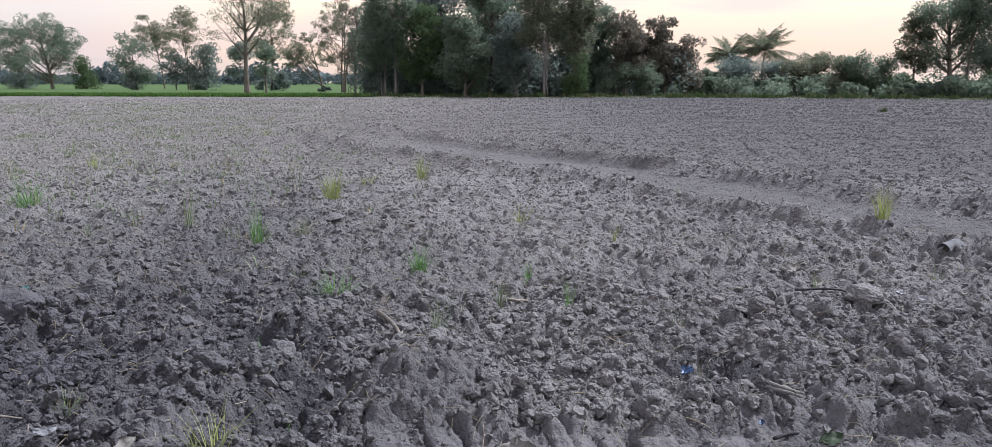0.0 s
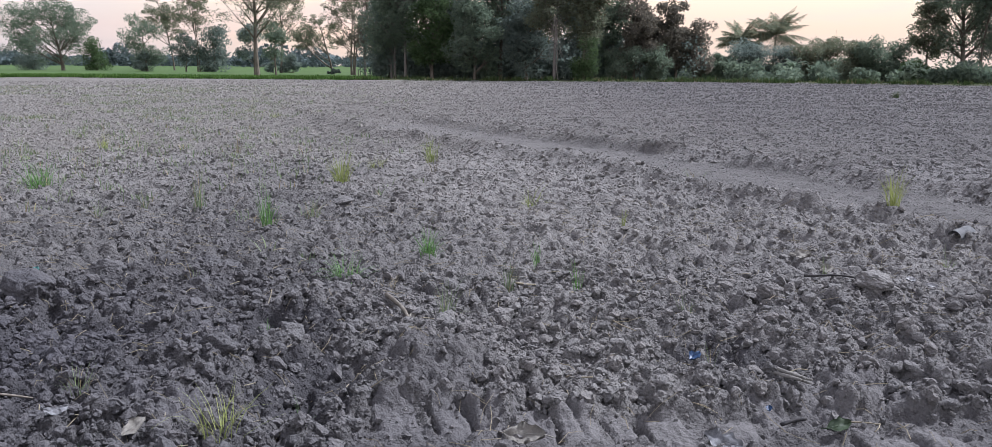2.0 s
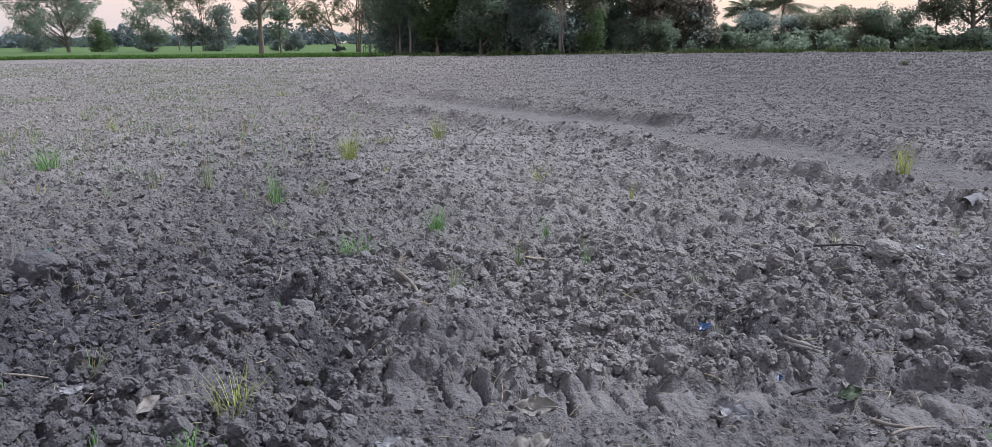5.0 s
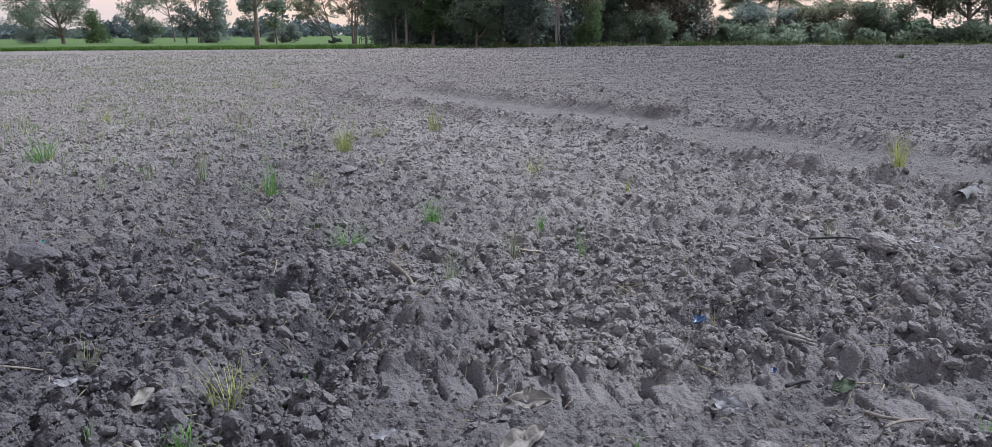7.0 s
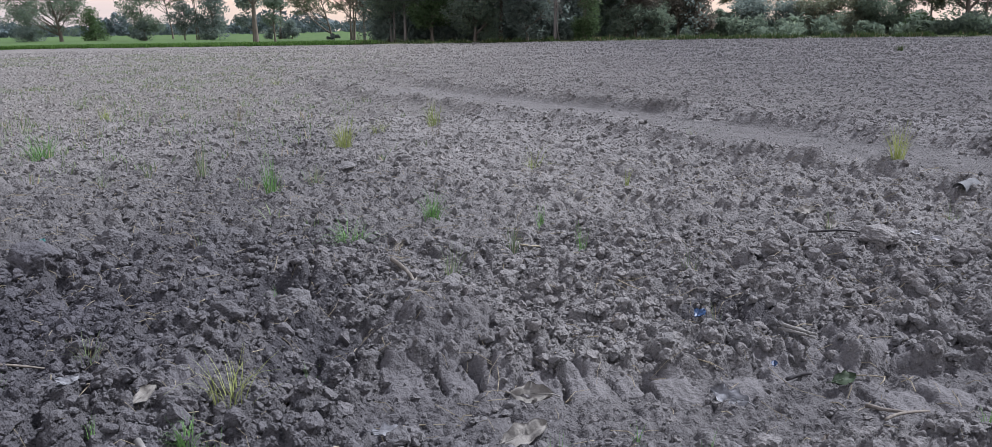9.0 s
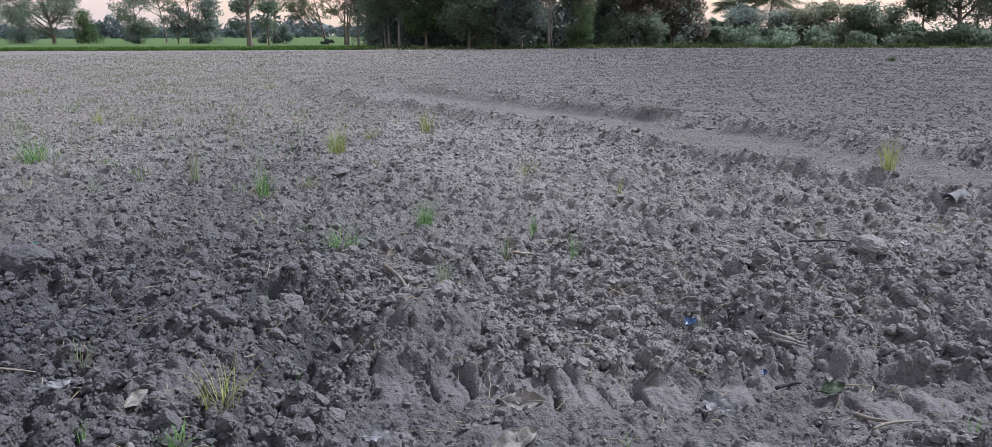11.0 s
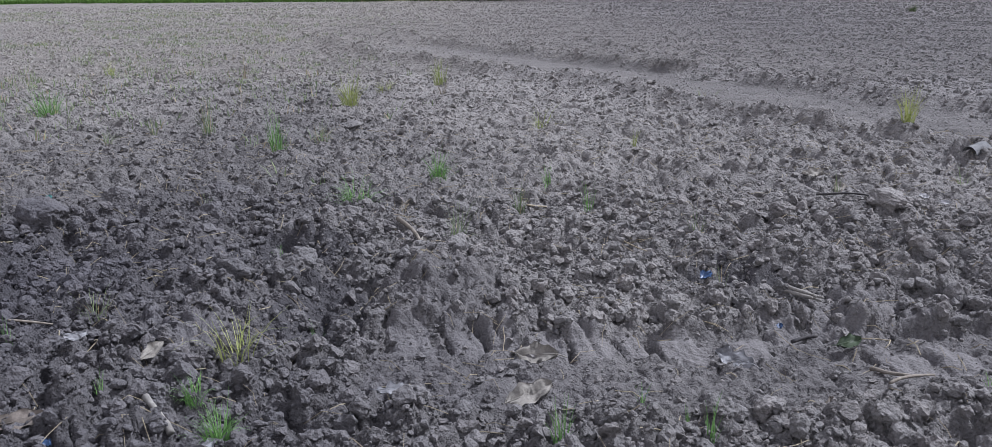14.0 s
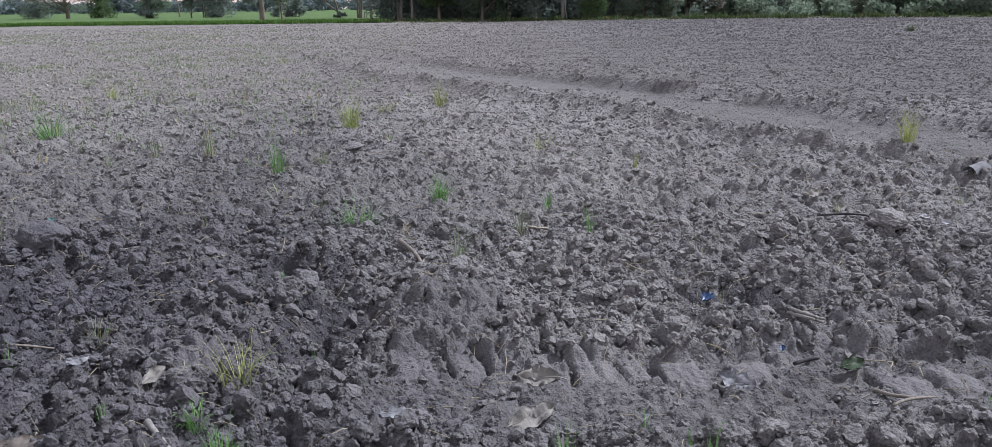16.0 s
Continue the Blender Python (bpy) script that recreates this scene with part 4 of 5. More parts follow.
def clod_shapes(level, count, seed):
    rng = np.random.RandomState(seed)
    v0, f = ico(level)
    out = []
    for k in range(count):
        v = v0.copy()
        for _ in range(7):          # broken faces
            d = rng.normal(size=3)
            d /= np.linalg.norm(d)
            cut = rng.uniform(0.23, 0.44)
            over = np.maximum(v @ d - cut, 0)
            v -= over[:, None] * d * 0.97
        o = rng.uniform(-9, 9, 3)
        rough = (0.32, 0.24, 0.13) if level > 2 else (0.34, 0.26, 0.0) if level == 2 else (0.40, 0.0, 0.0)
        v *= np.array([1 + rough[0] * noise.noise(Vector(p * 2.6 + o)) + rough[1] * noise.noise(Vector(p * 7.0 + o)) + rough[2] * noise.noise(Vector(p * 15.0 + o)) for p in v])[:, None]
        out.append(v * np.array([1.0, rng.uniform(0.68, 1.0), rng.uniform(0.58, 0.86)]))
    return out, f


def far_shapes(count, seed):
    """Low three-sided broken lumps with a sloping top, for small and distant clods."""
    rng = np.random.RandomState(seed)
    out = []
    for k in range(count):
        a = np.arange(3) * 2 * np.pi / 3 + rng.uniform(-0.5, 0.5, 3)
        low, up = rng.uniform(0.45, 0.65, 3), rng.uniform(0.25, 0.46, 3)
        base = np.stack([np.cos(a) * low, np.sin(a) * low, np.full(3, -0.3)], 1)
        a = a + rng.uniform(-0.5, 0.5, 3)
        out.append(np.concatenate([base, np.stack([np.cos(a) * up, np.sin(a) * up, rng.uniform(0.0, 0.34, 3)], 1)]))
    sides = [[i, (i + 1) % 3, 3 + (i + 1) % 3] for i in range(3)] + [[i, 3 + (i + 1) % 3, 3 + i] for i in range(3)]
    return out, np.array(sides + [[3, 4, 5]])


def turns(rng, n, tilt=0.6):
    a, b, c = rng.uniform(0, 2 * np.pi, n), rng.normal(0, tilt, n), rng.normal(0, tilt, n)
    ca, sa, cb, sb, cc, sc = np.cos(a), np.sin(a), np.cos(b), np.sin(b), np.cos(c), np.sin(c)
    z, o = 0 * a, 0 * a + 1
    m = lambda *e: np.stack(e, -1).reshape(-1, 3, 3)
    return m(ca, -sa, z, sa, ca, z, z, z, o) @ m(o, z, z, z, cb, -sb, z, sb, cb) @ m(cc, z, sc, z, o, z, -sc, z, cc)


def scatter(rng, n, r0, r1, small, steep, big):
    """Places and diameters of loose clods in a sector of the field, fewer on the trodden tracks."""
    a, r = np.radians(rng.uniform(-33, 33, n)), np.sqrt(rng.uniform(r0 * r0, r1 * r1, n))
    x, y = r * np.sin(a), r * np.cos(a)
    keep = (rng.uniform(0, 1, n) > 0.62 * trodden(x, y)) & (y < edge_y(x) - 0.5)
    keep &= rng.uniform(0, 1, n) < 0.35 + 1.1 * fbm(x * 1.1, y * 1.1, 400)
    keep &= (pressed(x, y) < 0.5) | (rng.uniform(0, 1, n) < 0.3)
    # the dusty mound carries few loose pieces
    keep &= rng.uniform(0, 1, n) > 0.72 * mound(x, y)
    keep &= rng.uniform(0, 1, n) > 0.45 * furrow(x, y)
    x, y = x[keep], y[keep]
    return x, y, np.minimum(small * rng.uniform(0, 1, len(x)) ** -steep, big) * (1 - 0.5 * trodden(x, y))


def clod_stuff(name, label, seed, x, y, d, level, mat=SOIL):
    rng = np.random.RandomState(seed)
    shapes, f = clod_shapes(level, 10, seed) if level else far_shapes(24, seed)
    turn, z = turns(rng, len(x), 0.38 if level else 0.25), height(x, y)
    pick = rng.randint(0, len(shapes), len(x))
    v = np.stack(shapes)[pick] * d[:, None, None]
    v = np.einsum("nij,nkj->nki", turn, v) + np.stack([x, y, z + 0.09 * d], 1)[:, None]
    m = len(shapes[0])
    faces = (np.arange(len(x)) * m)[:, None, None] + f[None]
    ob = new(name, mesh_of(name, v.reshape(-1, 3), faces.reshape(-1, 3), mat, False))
    return tagged(ob, label, "soil", kind="stuff")


rng = np.random.RandomState(500)
x, y, d = scatter(rng, 26000, 2.2, 6.6, 0.019, 0.45, 0.10)
order = np.argsort(-d * (1 + (np.hypot(x, y) < 4.6)))
first, others = order[:300], order[300:]
NEAR_CLODS = (x[first], y[first], d[first])
fine = d[others] < 0.030
clod_stuff("loose_clods", "loose dry clods of clay in the foreground", 501, x[others][~fine], y[others][~fine], d[others][~fine], 2)
clod_stuff("soil_crumbs", "fine crumbs of dry clay in the foreground", 502, x[others][fine], y[others][fine], d[others][fine], 1)
x, y, d = scatter(rng, 15000, 2.2, 7.0, 0.012, 0.28, 0.026)
clod_stuff("soil_grit", "fine dry crumbs between the clods", 508, x, y, d, 1)
x, y, d = scatter(rng, 42000, 6.6, 16, 0.023, 0.38, 0.09)
fine, tiny = (d < 0.055) & (d >= 0.034), d < 0.034
clod_stuff("field_clods", "dry clods over the middle of the field", 503, x[~fine & ~tiny], y[~fine & ~tiny], d[~fine & ~tiny], 2)
clod_stuff("field_crumbs", "small dry clods over the middle of the field", 506, x[fine], y[fine], d[fine], 1)
clod_stuff("field_grit", "fine dry crumbs over the middle of the field", 509, x[tiny], y[tiny], d[tiny], 0)
x, y, d = scatter(rng, 62000, 14, 45, 0.040, 0.34, 0.13)
clod_stuff("distant_clods", "dry clods over the far part of the field", 504, x, y, d, 0)
x, y, d = scatter(rng, 42000, 45, 90, 0.080, 0.32, 0.25)
clod_stuff("horizon_clods", "dry clods near the end of the field", 505, x, y, d, 0)
r, a = 14 * rng.uniform(0.05, 1, 15000) ** 0.62, np.radians(rng.uniform(33, 327, 15000))
r, a = np.append(r, np.sqrt(rng.uniform(0.1, 2.25 ** 2, 700))), np.append(a, np.radians(rng.uniform(-33, 33, 700)))
x, y, d = r * np.sin(a), r * np.cos(a), 0.032 * rng.uniform(0, 1, len(r)) ** -0.45
clod_stuff("surrounding_clods", "dry clods on the field round about", 507, x, y, np.minimum(d, 0.2), 0)


# ---------------------------------------------------------------- large clods
def large_clod(x, y, wide, deep, tall, seed, label):
    """A big weathered lump of clay, rounded above, cracked and sunk into the soil."""
    rng = np.random.RandomState(seed)
    v, f = ico(5)
    for _ in range(10):
        n = rng.normal(size=3)
        n /= np.linalg.norm(n)
        v -= np.maximum(v @ n - rng.uniform(0.30, 0.46), 0)[:, None] * n * 0.9
    o = rng.uniform(-9, 9, 3)
    v *= np.array([1 + 0.22 * noise.noise(Vector(p * 2.6 + o)) + 0.10 * noise.noise(Vector(p * 7 + o)) + 0.06 * noise.noise(Vector(p * 16 + o))
                   - 0.10 * max(0.0, 0.12 - abs(noise.noise(Vector(p * 4 - o)))) / 0.12 for p in v])[:, None]
    ob = new("earth_clod", mesh_of("earth_clod", v * np.array([wide, deep, tall]), f, SOIL, True))
    ob.matrix_world = pose(x, y, z_at(x, y) + 0.02 * tall, rng.normal(0, 6), rng.normal(0, 6), rng.uniform(-25, 25))
    return tagged(ob, label, "clod", "large clods in the foreground")


LARGE = "large weathered lump of grey clay in the ploughed soil"
large_clod(-2.87, 5.33, 0.32, 0.28, 0.24, 1, LARGE)
large_clod(-2.78, 6.20, 0.26, 0.22, 0.15, 2, "flat-topped lump of grey clay in the ploughed soil")
large_clod(-2.04, 5.85, 0.19, 0.17, 0.17, 3, "pale block of clay with a smooth face")
large_clod(-2.26, 6.75, 0.26, 0.2, 0.16, 4, LARGE)
large_clod(-2.05, 6.65, 0.22, 0.18, 0.17, 5, LARGE)
large_clod(2.34, 5.62, 0.30, 0.24, 0.12, 6, "broad cracked reddish-grey lump of clay")
large_clod(1.67, 5.58, 0.18, 0.15, 0.12, 7, LARGE)
large_clod(0.37, 4.66, 0.12, 0.10, 0.09, 8, LARGE)
large_clod(0.50, 4.68, 0.11, 0.10, 0.07, 9, LARGE)
large_clod(-0.42, 3.00, 0.13, 0.10, 0.08, 10, LARGE)
large_clod(-1.77, 9.80, 0.26, 0.22, 0.07, 11, "flat-topped lump of grey clay in the ploughed soil")
large_clod(-1.02, 5.72, 0.34, 0.26, 0.13, 12, "flat-topped lump of grey clay in the ploughed soil")
large_clod(-1.75, 5.10, 0.15, 0.12, 0.10, 13, LARGE)
large_clod(-1.15, 4.75, 0.16, 0.14, 0.13, 14, LARGE)
large_clod(-1.45, 4.45, 0.20, 0.16, 0.14, 15, LARGE)
large_clod(-1.10, 4.30, 0.13, 0.12, 0.11, 16, LARGE)
large_clod(1.30, 4.25, 0.13, 0.11, 0.12, 17, LARGE)
large_clod(2.10, 6.45, 0.22, 0.18, 0.14, 18, LARGE)
large_clod(0.55, 5.95, 0.16, 0.13, 0.11, 19, LARGE)
large_clod(1.05, 5.40, 0.17, 0.14, 0.12, 20, LARGE)
large_clod(0.0, 5.55, 0.16, 0.13, 0.10, 21, LARGE)
large_clod(-1.40, 3.09, 0.085, 0.075, 0.075, 22, "small pale clod at the end of a stick")


# ---------------------------------------------------------------- grass
def tuft(x, y, tall, wide, mat, label, count, seed, spread=0.85, name="grass_tuft"):
    """A clump of curved, tapering blades."""
    rng = np.random.RandomState(seed)
    vs, quads, tris, n = [], [], [], 0
    s = np.linspace(0, 1, 5)
    for k in range(int(count * 1.7)):
        az, far = rng.uniform(0, 2 * np.pi), rng.uniform(0, 0.35 * wide)
        root = np.array([math.cos(az) * far, math.sin(az) * far, -0.05])
        ln, out = (0.06 + 1.5 * tall) * rng.uniform(0.4, 1.1), rng.uniform(0.1, 1.0) ** 0.7 * spread * wide
        b = az + rng.normal(0, 0.9)
        droop = rng.uniform(0.05, 0.75) * min(1.0, out / (tall + 1e-6))
        wave = 0.12 * out * np.sin(s * rng.uniform(2, 5) + rng.uniform(0, 6)) * s
        p = root + np.stack([math.cos(b) * out * s ** 1.5 - math.sin(b) * wave, math.sin(b) * out * s ** 1.5 + math.cos(b) * wave, ln * (s - droop * s ** 2.6)], 1)
        w = (0.0010 + 0.0095 * tall) * rng.uniform(0.6, 1.3) * (1 - 0.9 * s ** 1.5)
        side = np.array([-math.sin(b + 0.5), math.cos(b + 0.5), 0])
        vs.append(np.concatenate([p - side * w[:, None], p + side * w[:, None]]))
        quads += [[n + i, n + 5 + i, n + 6 + i, n + 1 + i] for i in range(4)]
        n += 10
    me = mesh_of(name, np.concatenate(vs), np.array(quads), mat, True)
    ob = new(name, me)
    around = np.linspace(0, 5.5, 8)
    ob.location = (x, y, float(np.max(height(x + 0.05 * np.cos(around), y + 0.05 * np.sin(around)))))
    return tagged(ob, label, "grass", "grass tufts in the field")


GREEN_TUFTS = ((-5.62, 10.84, 0.30, 0.42, 60), (-2.21, 8.34, 0.27, 0.17, 26), (-0.61, 7.07, 0.15, 0.20, 46), (-1.08, 5.98, 0.15, 0.30, 44),
               (0.25, 6.86, 0.14, 0.07, 9), (0.48, 5.79, 0.12, 0.07, 10), (-1.33, 4.95, 0.07, 0.09, 12), (-2.07, 3.44, 0.07, 0.05, 8),
               (-1.03, 2.84, 0.10, 0.13, 60), (-1.20, 3.10, 0.07, 0.11, 30), (-1.54, 3.08, 0.06, 0.04, 6), (0.44, 2.94, 0.06, 0.05, 8),
               (0.15, 2.77, 0.10, 0.07, 16), (0.64, 2.77, 0.11, 0.07, 10), (0.61, 2.98, 0.05, 0.03, 5), (1.75, 3.13, 0.05, 0.05, 9), (-0.85, 3.63, 0.07, 0.06, 7))
YELLOW_TUFTS = ((-1.12, 3.42, 0.14, 0.24, 22), (-7.23, 16.32, 0.24, 0.25, 26), (-2.07, 11.42, 0.31, 0.30, 56), (-1.84, 12.8, 0.18, 0.34, 22), (-1.16, 14.34, 0.28, 0.30, 40),
                (0.28, 9.83, 0.20, 0.30, 24), (1.12, 8.51, 0.14, 0.08, 12), (3.78, 8.80, 0.25, 0.18, 46), (-6.62, 26.2, 0.2, 0.34, 24))
DULL_TUFTS = ((-3.11, 9.11, 0.26, 0.19, 22), (-1.90, 8.84, 0.17, 0.18, 20), (0.03, 6.20, 0.16, 0.12, 18), (-0.37, 5.46, 0.15, 0.17, 18), (-4.05, 8.91, 0.13, 0.22, 20),
              (-2.07, 5.88, 0.13, 0.10, 6), (2.38, 6.63, 0.16, 0.07, 6), (-3.73, 9.31, 0.14, 0.16, 14), (3.39, 6.85, 0.13, 0.14, 12), (-8.02, 23.4, 0.2, 0.6, 30),
              (-8.49, 15.8, 0.2, 0.24, 16), (-16.5, 35.7, 0.25, 0.45, 24), (-5.63, 20.3, 0.2, 0.34, 20), (-2.97, 19.05, 0.18, 0.25, 14), (2.65, 12.8, 0.17, 0.34, 20),
              (-1.89, 3.82, 0.08, 0.13, 16), (1.03, 4.37, 0.09, 0.06, 5), (1.08, 5.34, 0.10, 0.15, 9))
DRY_TUFTS = ((-4.61, 15.6, 0.38, 0.12, 9), (-2.29, 4.39, 0.10, 0.03, 3), (-3.4, 11.3, 0.2, 0.2, 6), (-0.8, 5.95, 0.10, 0.2, 10), (-1.0, 12.6, 0.25, 0.15, 7), (1.1, 3.45, 0.05, 0.07, 9))
for i, q in enumerate(GREEN_TUFTS):
    tuft(*q[:4], GRASS, "fresh green grass tuft between the clods", q[4], 600 + i)
for i, q in enumerate(YELLOW_TUFTS):
    tuft(*q[:4], GRASS_YELLOW, "yellow-green grass tuft between the clods", q[4], 640 + i)
for i, q in enumerate(DULL_TUFTS):
    tuft(*q[:4], GRASS_DULL, "sparse dull green grass tuft", q[4], 680 + i)
for i, q in enumerate(DRY_TUFTS):
    tuft(*q[:4], STRAW, "dry straw-coloured grass stalks", q[4], 720 + i)


tuft(19.6, 46.3, 0.32, 0.42, WEED, "dark green clump of weeds out in the field", 130, 739, name="weed_clump")


def sprouts():
    """Thin fresh growth, thickest far out and to the left of the wheel track."""
    rng = np.random.RandomState(760)
    r, a = np.sqrt(rng.uniform(7 ** 2, 70 ** 2, 16000)), np.radians(rng.uniform(-33, 6, 16000))
    x, y = r * np.sin(a), r * np.cos(a)
    keep = (rng.uniform(0, 1, len(x)) < smooth(-x / r, 0.05, 0.45) * smooth(fbm(x * 0.35, y * 0.35, 770), 0.42, 0.62)) & (trodden(x, y) < 0.3)
    x, y = np.repeat(x[keep], 6), np.repeat(y[keep], 6)
    x, y = x + rng.normal(0, 0.07, len(x)), y + rng.normal(0, 0.07, len(x))
    v, f = blades(rng, x, y, height(x, y), rng.uniform(0.05, 0.15, len(x)), rng.uniform(0.007, 0.015, len(x)), 1.3)
    tagged(new("grass_sprouts", mesh_of("grass_sprouts", v, f, GRASS_DULL)), "sparse sprouting grass over the ploughed soil", "grass", kind="stuff")


sprouts()


# ---------------------------------------------------------------- litter
def dry_leaf(x, y, long, wide, mat, label, seed, turn=0.0, curl=0.25, lobes=0.25, lift=0.012, name="dry_leaf", category="leaf", tilt=28):
    """A curled leaf with a raised midrib, lobed edge and real thickness."""
    rng = np.random.RandomState(seed)
    n, m = 13, 7
    s, t = np.linspace(0, 1, n), np.linspace(-1, 1, m)
    edge = np.sin(np.pi * np.clip(0.04 + 0.94 * s, 0, 1)) ** 0.75 * (1 - lobes * (0.5 + 0.5 * np.sin(s * 19 + seed))) * rng.uniform(0.85, 1.1, n)
    S, T = np.meshgrid(s, t, indexing="ij")
    X = (S - 0.5) * long
    Y = T * edge[:, None] * wide / 2
    Z = lift + 0.5 * curl * wide * (T ** 2 * edge[:, None] * 0.7 + 0.5 * (S - 0.4) ** 2) + 0.025 * wide * np.cos(S * 22 + np.abs(T) * 5) * np.abs(T) - 0.004 * (np.abs(T) < 0.1)
    Z += 0.30 * wide * (vnoise(S * 5 + seed, T * 3, seed) - 0.5)
    top = np.stack([X, Y, Z], -1).reshape(-1, 3)
    low = top - np.array([0, 0, 0.0016])
    i, j = np.meshgrid(np.arange(n - 1), np.arange(m - 1), indexing="ij")
    q = (i * m + j).ravel()
    f = np.stack([q, q + m, q + m + 1, q + 1], 1)
    k = n * m
    rim = [r * m for r in range(n)] + [(n - 1) * m + c for c in range(1, m)] + [r * m + m - 1 for r in range(n - 2, -1, -1)] + list(range(m - 2, 0, -1))
    rimq = np.array([[a, b, b + k, a + k] for a, b in zip(rim, rim[1:] + rim[:1])])
    stalk, sf = tubes([(np.array([[-long * 0.72, 0.01, lift], [-long * 0.5, 0, lift + 0.004], [0, 0, lift + 0.003]]), np.array([0.0025, 0.003, 0.0015]))], 4)
    ob = new(name, mesh_of(name, np.concatenate([top, low]), np.concatenate([f, f[:, ::-1] + k, rimq]), mat, True))
    if "leaf" in name:
        part("stalk", mesh_of("stalk", stalk, sf, mat, True), ob)
    ob.matrix_world = pose(x, y, z_at(x, y) + 0.008 + 0.2 * wide, tilt + rng.uniform(-8, 8), rng.uniform(-12, 12), 0) @ pose(0, 0, 0, 0, 0, turn)
    return tagged(ob, label, category)


def stick(x0, y0, x1, y1, thick, mat, label, seed, lift=0.012, name="stick", bend=0.06, tip=0.7):
    rng = np.random.RandomState(seed)
    t = np.linspace(0, 1, 7)
    long = math.hypot(x1 - x0, y1 - y0)
    px, py = x0 + (x1 - x0) * t, y0 + (y1 - y0) * t
    ends = height(np.array([x0, x1]), np.array([y0, y1]))
    ground_z = np.maximum(height(px, py) - 0.012, ends[0] + (ends[1] - ends[0]) * t)
    sway = np.sin(t * math.pi) * bend * long * rng.choice([-1, 1])
    pts = np.stack([px - sway * (y1 - y0) / long, py + sway * (x1 - x0) / long, ends[0] + (ends[1] - ends[0]) * t + lift + 0.4 * (ground_z - ends[0] - (ends[1] - ends[0]) * t)], 1)
    at = pts[0].copy()
    v, f = tubes([(pts - at, thick * np.linspace(1, tip, 7) * rng.uniform(0.85, 1.15, 7))], 4 if thick < 0.006 else 7)
    caps = []
    if thick >= 0.006:
        m = len(v)
        v = np.concatenate([v, [[0, 0, 0], pts[-1] - at]])
        caps = [[m, (i + 1) % 7, i] for i in range(7)] + [[m + 1, m - 7 + i, m - 7 + (i + 1) % 7] for i in range(7)]
    ob = new(name, mesh_of(name, v, [f, np.array(caps)] if caps else f, mat, True))
    ob.location = at
    return tagged(ob, label, "stick" if name == "stick" else "straw")


dry_leaf(0.09, 3.63, 0.18, 0.12, DRY_LEAF, "large buff dried leaf with ribs lying in the wheel track", 1, 165)
dry_leaf(0.05, 3.27, 0.20, 0.12, DRY_LEAF, "large crumpled dried leaf folded over at its tip", 2, 20, 0.35)
dry_leaf(-0.47, 3.22, 0.13, 0.07, GREY_LEAF, "torn pale grey leaf skeleton on the soil", 3, 10, 0.3, 0.5)
dry_leaf(0.91, 3.57, 0.16, 0.11, GREY_LEAF, "curled grey dried leaf with ragged edge", 4, 150, 0.5, 0.5)
dry_leaf(1.27, 3.05, 0.15, 0.10, DARK_LEAF, "curled dark brown leaf in the hollow", 5, 15, 0.7, 0.3)
dry_leaf(1.15, 3.08, 0.09, 0.06, DARK_LEAF, "curled dark brown leaf in the hollow", 6, 80, 0.7, 0.3)
dry_leaf(-1.80, 3.47, 0.09, 0.06, GREY_LEAF, "pale blue-grey flake of dried leaf", 7, 20, 0.15, 0.2)
dry_leaf(-1.78, 3.40, 0.08, 0.04, GREY_LEAF, "pale blue-grey flake of dried leaf", 8, -10, 0.15, 0.2)
dry_leaf(-1.76, 2.92, 0.17, 0.11, DARK_LEAF, "fan-shaped brown dried leaf", 9, 25, 0.25, 0.1)
dry_leaf(-1.48, 3.43, 0.12, 0.07, DRY_LEAF, "narrow brown dried leaf", 10, 60, 0.3, 0.1)
dry_leaf(1.43, 3.69, 0.11, 0.07, GREEN_LEAF, "dull green fallen leaf in the wheel track", 11, 10, 0.2, 0.05, name="green_leaf")
dry_leaf(2.26, 6.84, 0.16, 0.10, DRY_LEAF, "pale dried leaf on the clods", 12, 160, 0.3, 0.2)
dry_leaf(2.42, 6.70, 0.12, 0.08, DRY_LEAF, "pale dried leaf on the clods", 13, 20, 0.3, 0.2)
dry_leaf(-1.04, 2.77, 0.07, 0.05, GREY_LEAF, "pale grey leaf scrap beside the grass", 14, 70, 0.4, 0.2)
dry_leaf(-0.55, 5.30, 0.10, 0.05, DRY_LEAF, "thin dried leaf standing on a clod", 15, 110, 0.5, 0.2, 0.03)
dry_leaf(0.55, 4.42, 0.08, 0.06, DARK_LEAF, "dark leaf scrap between clods", 16, 40, 0.4, 0.2)
dry_leaf(0.50, 3.30, 0.05, 0.04, GREY_LEAF, "pale leaf scrap in the wheel track", 17, 40, 0.4, 0.4)
dry_leaf(0.95, 4.34, 0.07, 0.06, BLUE, "crumpled blue plastic scrap between clods", 18, 30, 0.6, 0.1, 0.045, name="plastic_scrap", category="litter")
dry_leaf(1.19, 3.89, 0.035, 0.03, BLUE, "small blue plastic scrap", 19, 80, 0.6, 0.1, name="plastic_scrap", category="litter")
dry_leaf(-3.30, 6.24, 0.05, 0.04, TEAL, "small teal plastic scrap on a clod", 20, 0, 0.5, 0.1, name="plastic_scrap", category="litter")
dry_leaf(2.81, 6.17, 0.07, 0.06, WHITE, "dirty white plastic scrap", 21, 0, 0.6, 0.1, name="plastic_scrap", category="litter")
dry_leaf(2.92, 6.09, 0.08, 0.04, WHITE, "dirty white plastic scrap", 22, -20, 0.3, 0.1, name="plastic_scrap", category="litter")
dry_leaf(-1.62, 2.82, 0.05, 0.04, BLUE, "dark blue plastic scrap trodden into soil", 23, -20, 0.3, 0.1, name="plastic_scrap", category="litter")
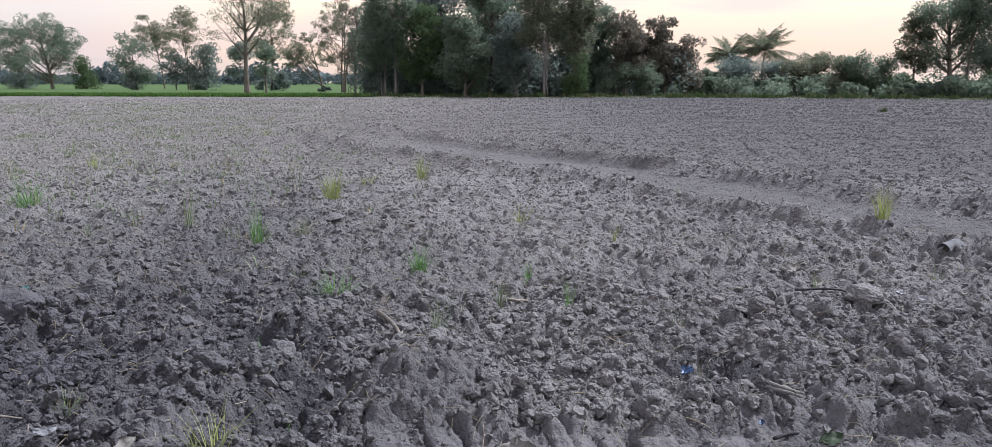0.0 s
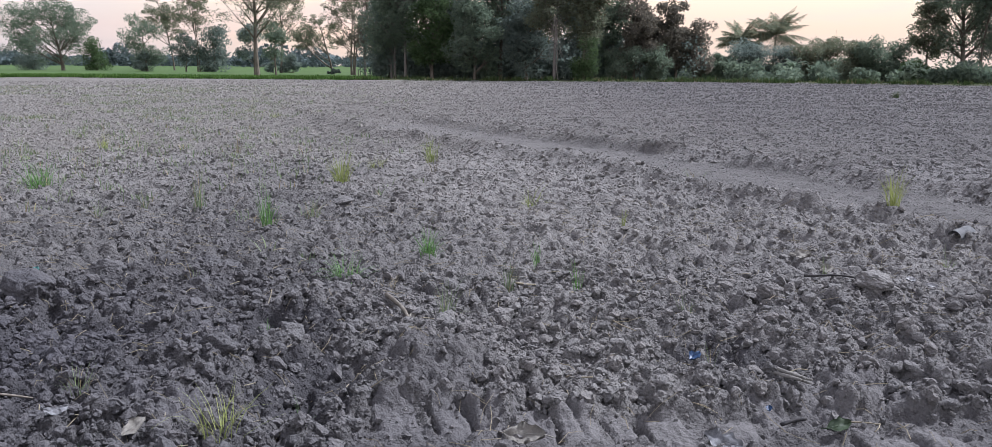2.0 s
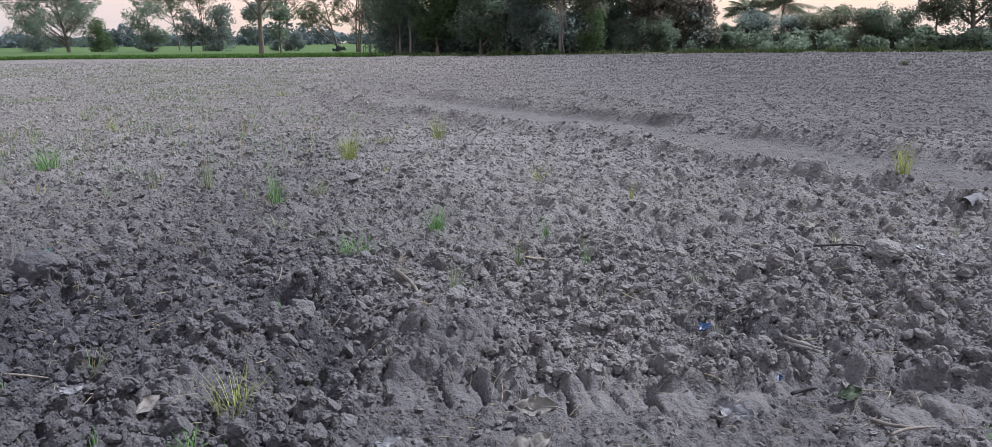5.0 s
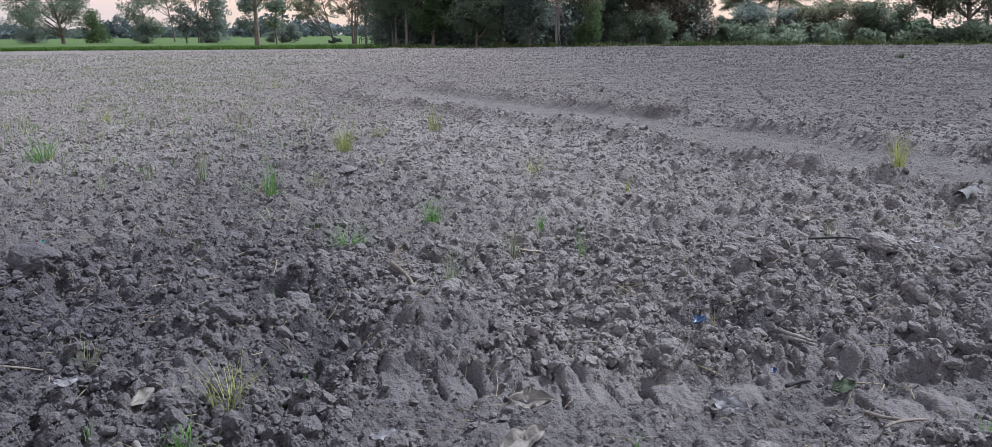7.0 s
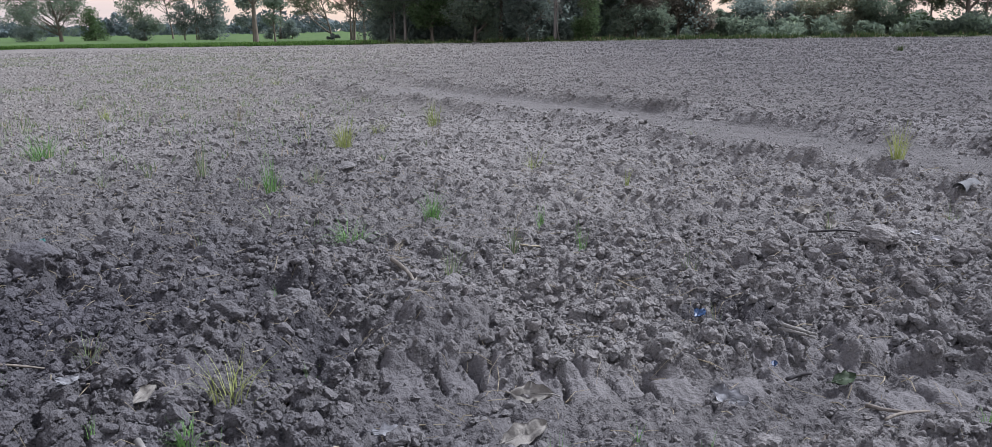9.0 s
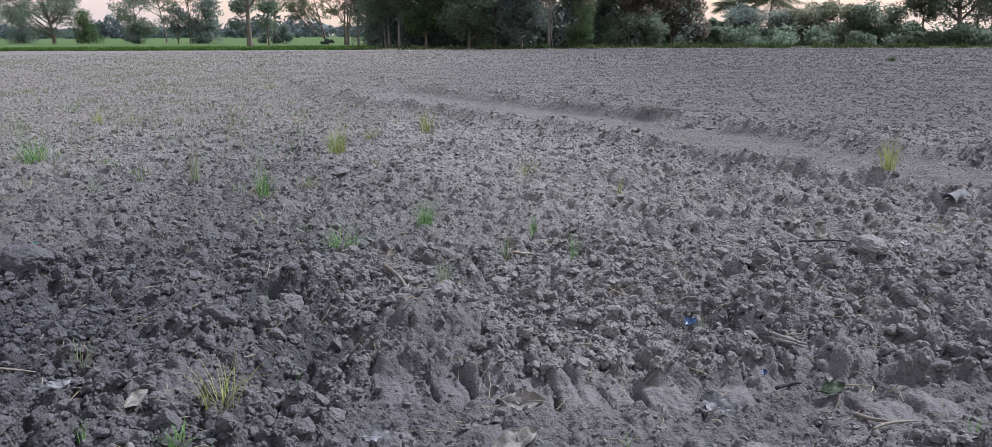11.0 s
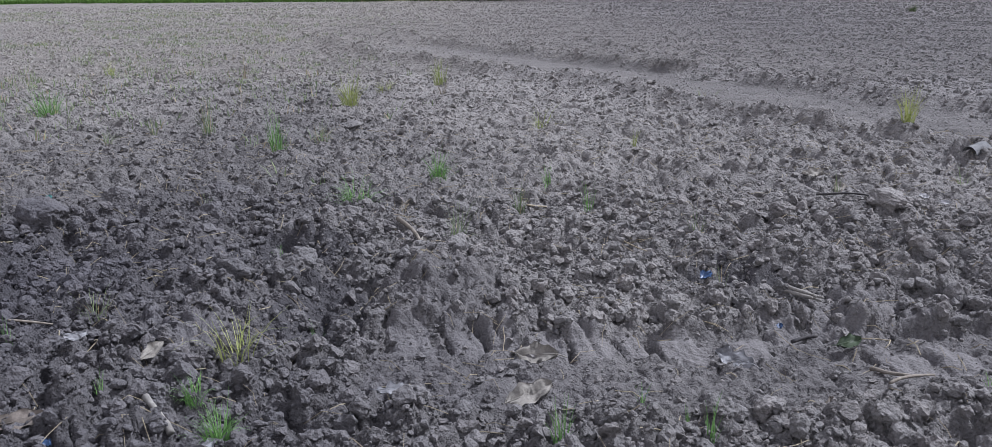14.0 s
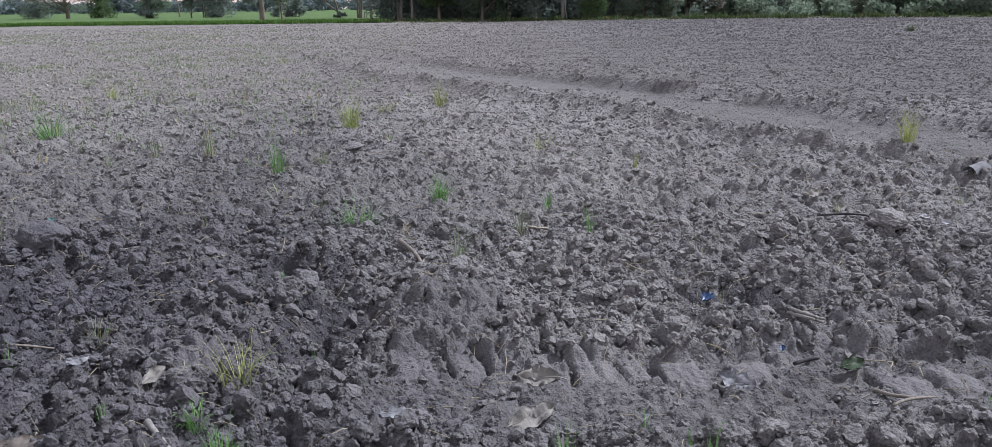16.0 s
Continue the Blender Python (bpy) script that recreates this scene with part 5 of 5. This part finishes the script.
stick(-1.35, 3.03, -1.20, 2.86, 0.013, PEG, "broken weathered wooden stick beside the grass", 30, 0.025, bend=0.01, tip=1.0)
stick(1.10, 3.13, 1.17, 3.02, 0.006, STRAW, "short straw stalk in the hollow", 31, name="straw")
stick(1.34, 3.05, 1.62, 3.31, 0.007, WOOD, "grey weathered twig at the hollow", 32, 0.03)
stick(1.44, 3.47, 1.56, 3.37, 0.009, WOOD, "short thick grey twig lying on the soil", 33, 0.02)
stick(1.22, 3.80, 1.34, 3.83, 0.010, DARK_WOOD, "dark wet stick in the wheel track", 34, 0.02)
stick(1.50, 3.80, 1.56, 3.63, 0.0035, STRAW, "bent pale straw stalk", 35, 0.03, "straw", 0.5)
stick(-2.17, 3.63, -2.00, 3.80, 0.006, WOOD, "splintered brown stalk lying on the soil", 36, 0.03)
stick(1.90, 4.68, 2.03, 4.66, 0.009, WOOD, "pale broken stick on the clods", 37, 0.03)
stick(-0.74, 5.55, -0.56, 5.20, 0.014, WOOD, "grey weathered stick on the mound", 38, 0.03)
stick(0.08, 6.28, 0.28, 6.42, 0.008, STRAW, "pale straw stalk across clods", 39, 0.03, "straw")
stick(-0.55, 4.92, -0.38, 4.70, 0.004, STRAW, "pale straw stalk on the mound", 40, 0.012, "straw")
stick(0.30, 4.20, 0.42, 4.12, 0.004, STRAW, "pale straw stalk between clods", 41, 0.02, "straw")
stick(0.62, 5.1, 0.75, 5.0, 0.004, STRAW, "pale straw stalk between clods", 42, 0.02, "straw")
stick(-1.70, 4.55, -1.60, 4.57, 0.006, STRAW, "pale straw stalk between clods", 43, 0.02, "straw")
stick(0.7, 3.05, 0.95, 2.98, 0.003, STRAW, "long thin grass stalk on the soil", 44, 0.02, "straw")
stick(-0.55, 3.35, -0.2, 3.33, 0.003, STRAW, "thin straw lying across the track", 45, 0.012, "straw")
stick(2.05, 6.1, 2.3, 5.75, 0.008, DARK_WOOD, "dark root curving out of the mound", 46, 0.05, "stick", 0.3)
for k in range(5):
    stick(1.30 + 0.012 * k, 4.20 - 0.01 * (k % 2), 1.36 + 0.014 * k, 4.00 + 0.015 * (k % 3), 0.009, PEG, "split dry cane from a bundle beside the wheel track", 50 + k, 0.055 + 0.010 * (k % 3), "straw", 0.02)


def loose_straw():
    """Short straw and root bits over the near soil."""
    rng = np.random.RandomState(780)
    n = 1700
    r, a = np.sqrt(rng.uniform(2.5 ** 2, 10 ** 2, n)), np.radians(rng.uniform(-31, 31, n))
    x, y, az, ln = r * np.sin(a), r * np.cos(a), rng.uniform(0, 6.28, n), rng.uniform(0.03, 0.17, n)
    paths = []
    z0 = height(x, y)
    x2, y2 = x + ln * np.cos(az), y + ln * np.sin(az)
    z1, zm = height(x2, y2), height((x + x2) / 2, (y + y2) / 2)
    for k in range(n):
        m = np.array([(x[k] + x2[k]) / 2, (y[k] + y2[k]) / 2, max((z0[k] + z1[k]) / 2, zm[k]) + 0.016]) + rng.normal(0, 0.006, 3)
        paths.append((np.array([[x[k], y[k], z0[k] + 0.012], m, [x2[k], y2[k], z1[k] + 0.012]]), np.full(3, rng.uniform(0.0008, 0.0024))))
    v, f = tubes(paths, 4)
    tagged(new("straw_bits", mesh_of("straw_bits", v, f, STRAW)), "scattered bits of pale straw and roots", "straw", kind="stuff")


loose_straw()


def cup_shard(x, y):
    """A bent piece of dull grey sheet, open towards one side."""
    a = np.linspace(0.1, 3.0, 14)
    rows = []
    for r in (0.075, 0.070):
        for w in (-0.09, 0.0, 0.09):
            rows.append(np.stack([np.full(14, w), np.cos(a) * r * (1 + 0.3 * w), np.sin(a) * r - 0.01], 1))
    v = np.concatenate(rows)
    q = np.arange(13)
    f = []
    for s in (0, 14, 42, 56):
        f.append(np.stack([s + q, s + q + 1, s + q + 15, s + q + 14], 1))
    for s, e in ((0, 42), (28, 70)):
        f.append(np.stack([s + q, s + q + 1, e + q + 1, e + q], 1))
    f.append(np.array([[0, 14, 56, 42], [14, 28, 70, 56], [13, 27, 69, 55], [27, 41, 83, 69]]))
    ob = new("bent_sheet", mesh_of("bent_sheet", v, np.concatenate(f), TIN, True))
    ob.matrix_world = pose(x, y, z_at(x, y) + 0.02, 8, -10, 25)
    tagged(ob, "bent piece of dull grey sheet in the furrow", "litter")


cup_shard(3.99, 7.85)


# ---------------------------------------------------------------- the nearest clods, one by one
def near_clods():
    rng = np.random.RandomState(520)
    shapes, f = clod_shapes(3, 12, 521)
    meshes = [mesh_of("clod", v, f, SOIL, False) for v in shapes]
    x, y, d = NEAR_CLODS
    z = height(x, y)
    for k in range(len(x)):
        ob = new("clod", meshes[k % 12])
        ob.parent = ground
        ob.matrix_basis = pose(x[k], y[k], z[k] + 0.10 * d[k], rng.normal(0, 25), rng.normal(0, 25), rng.uniform(0, 360)) @ Matrix.Diagonal((d[k], d[k], d[k], 1))


near_clods()
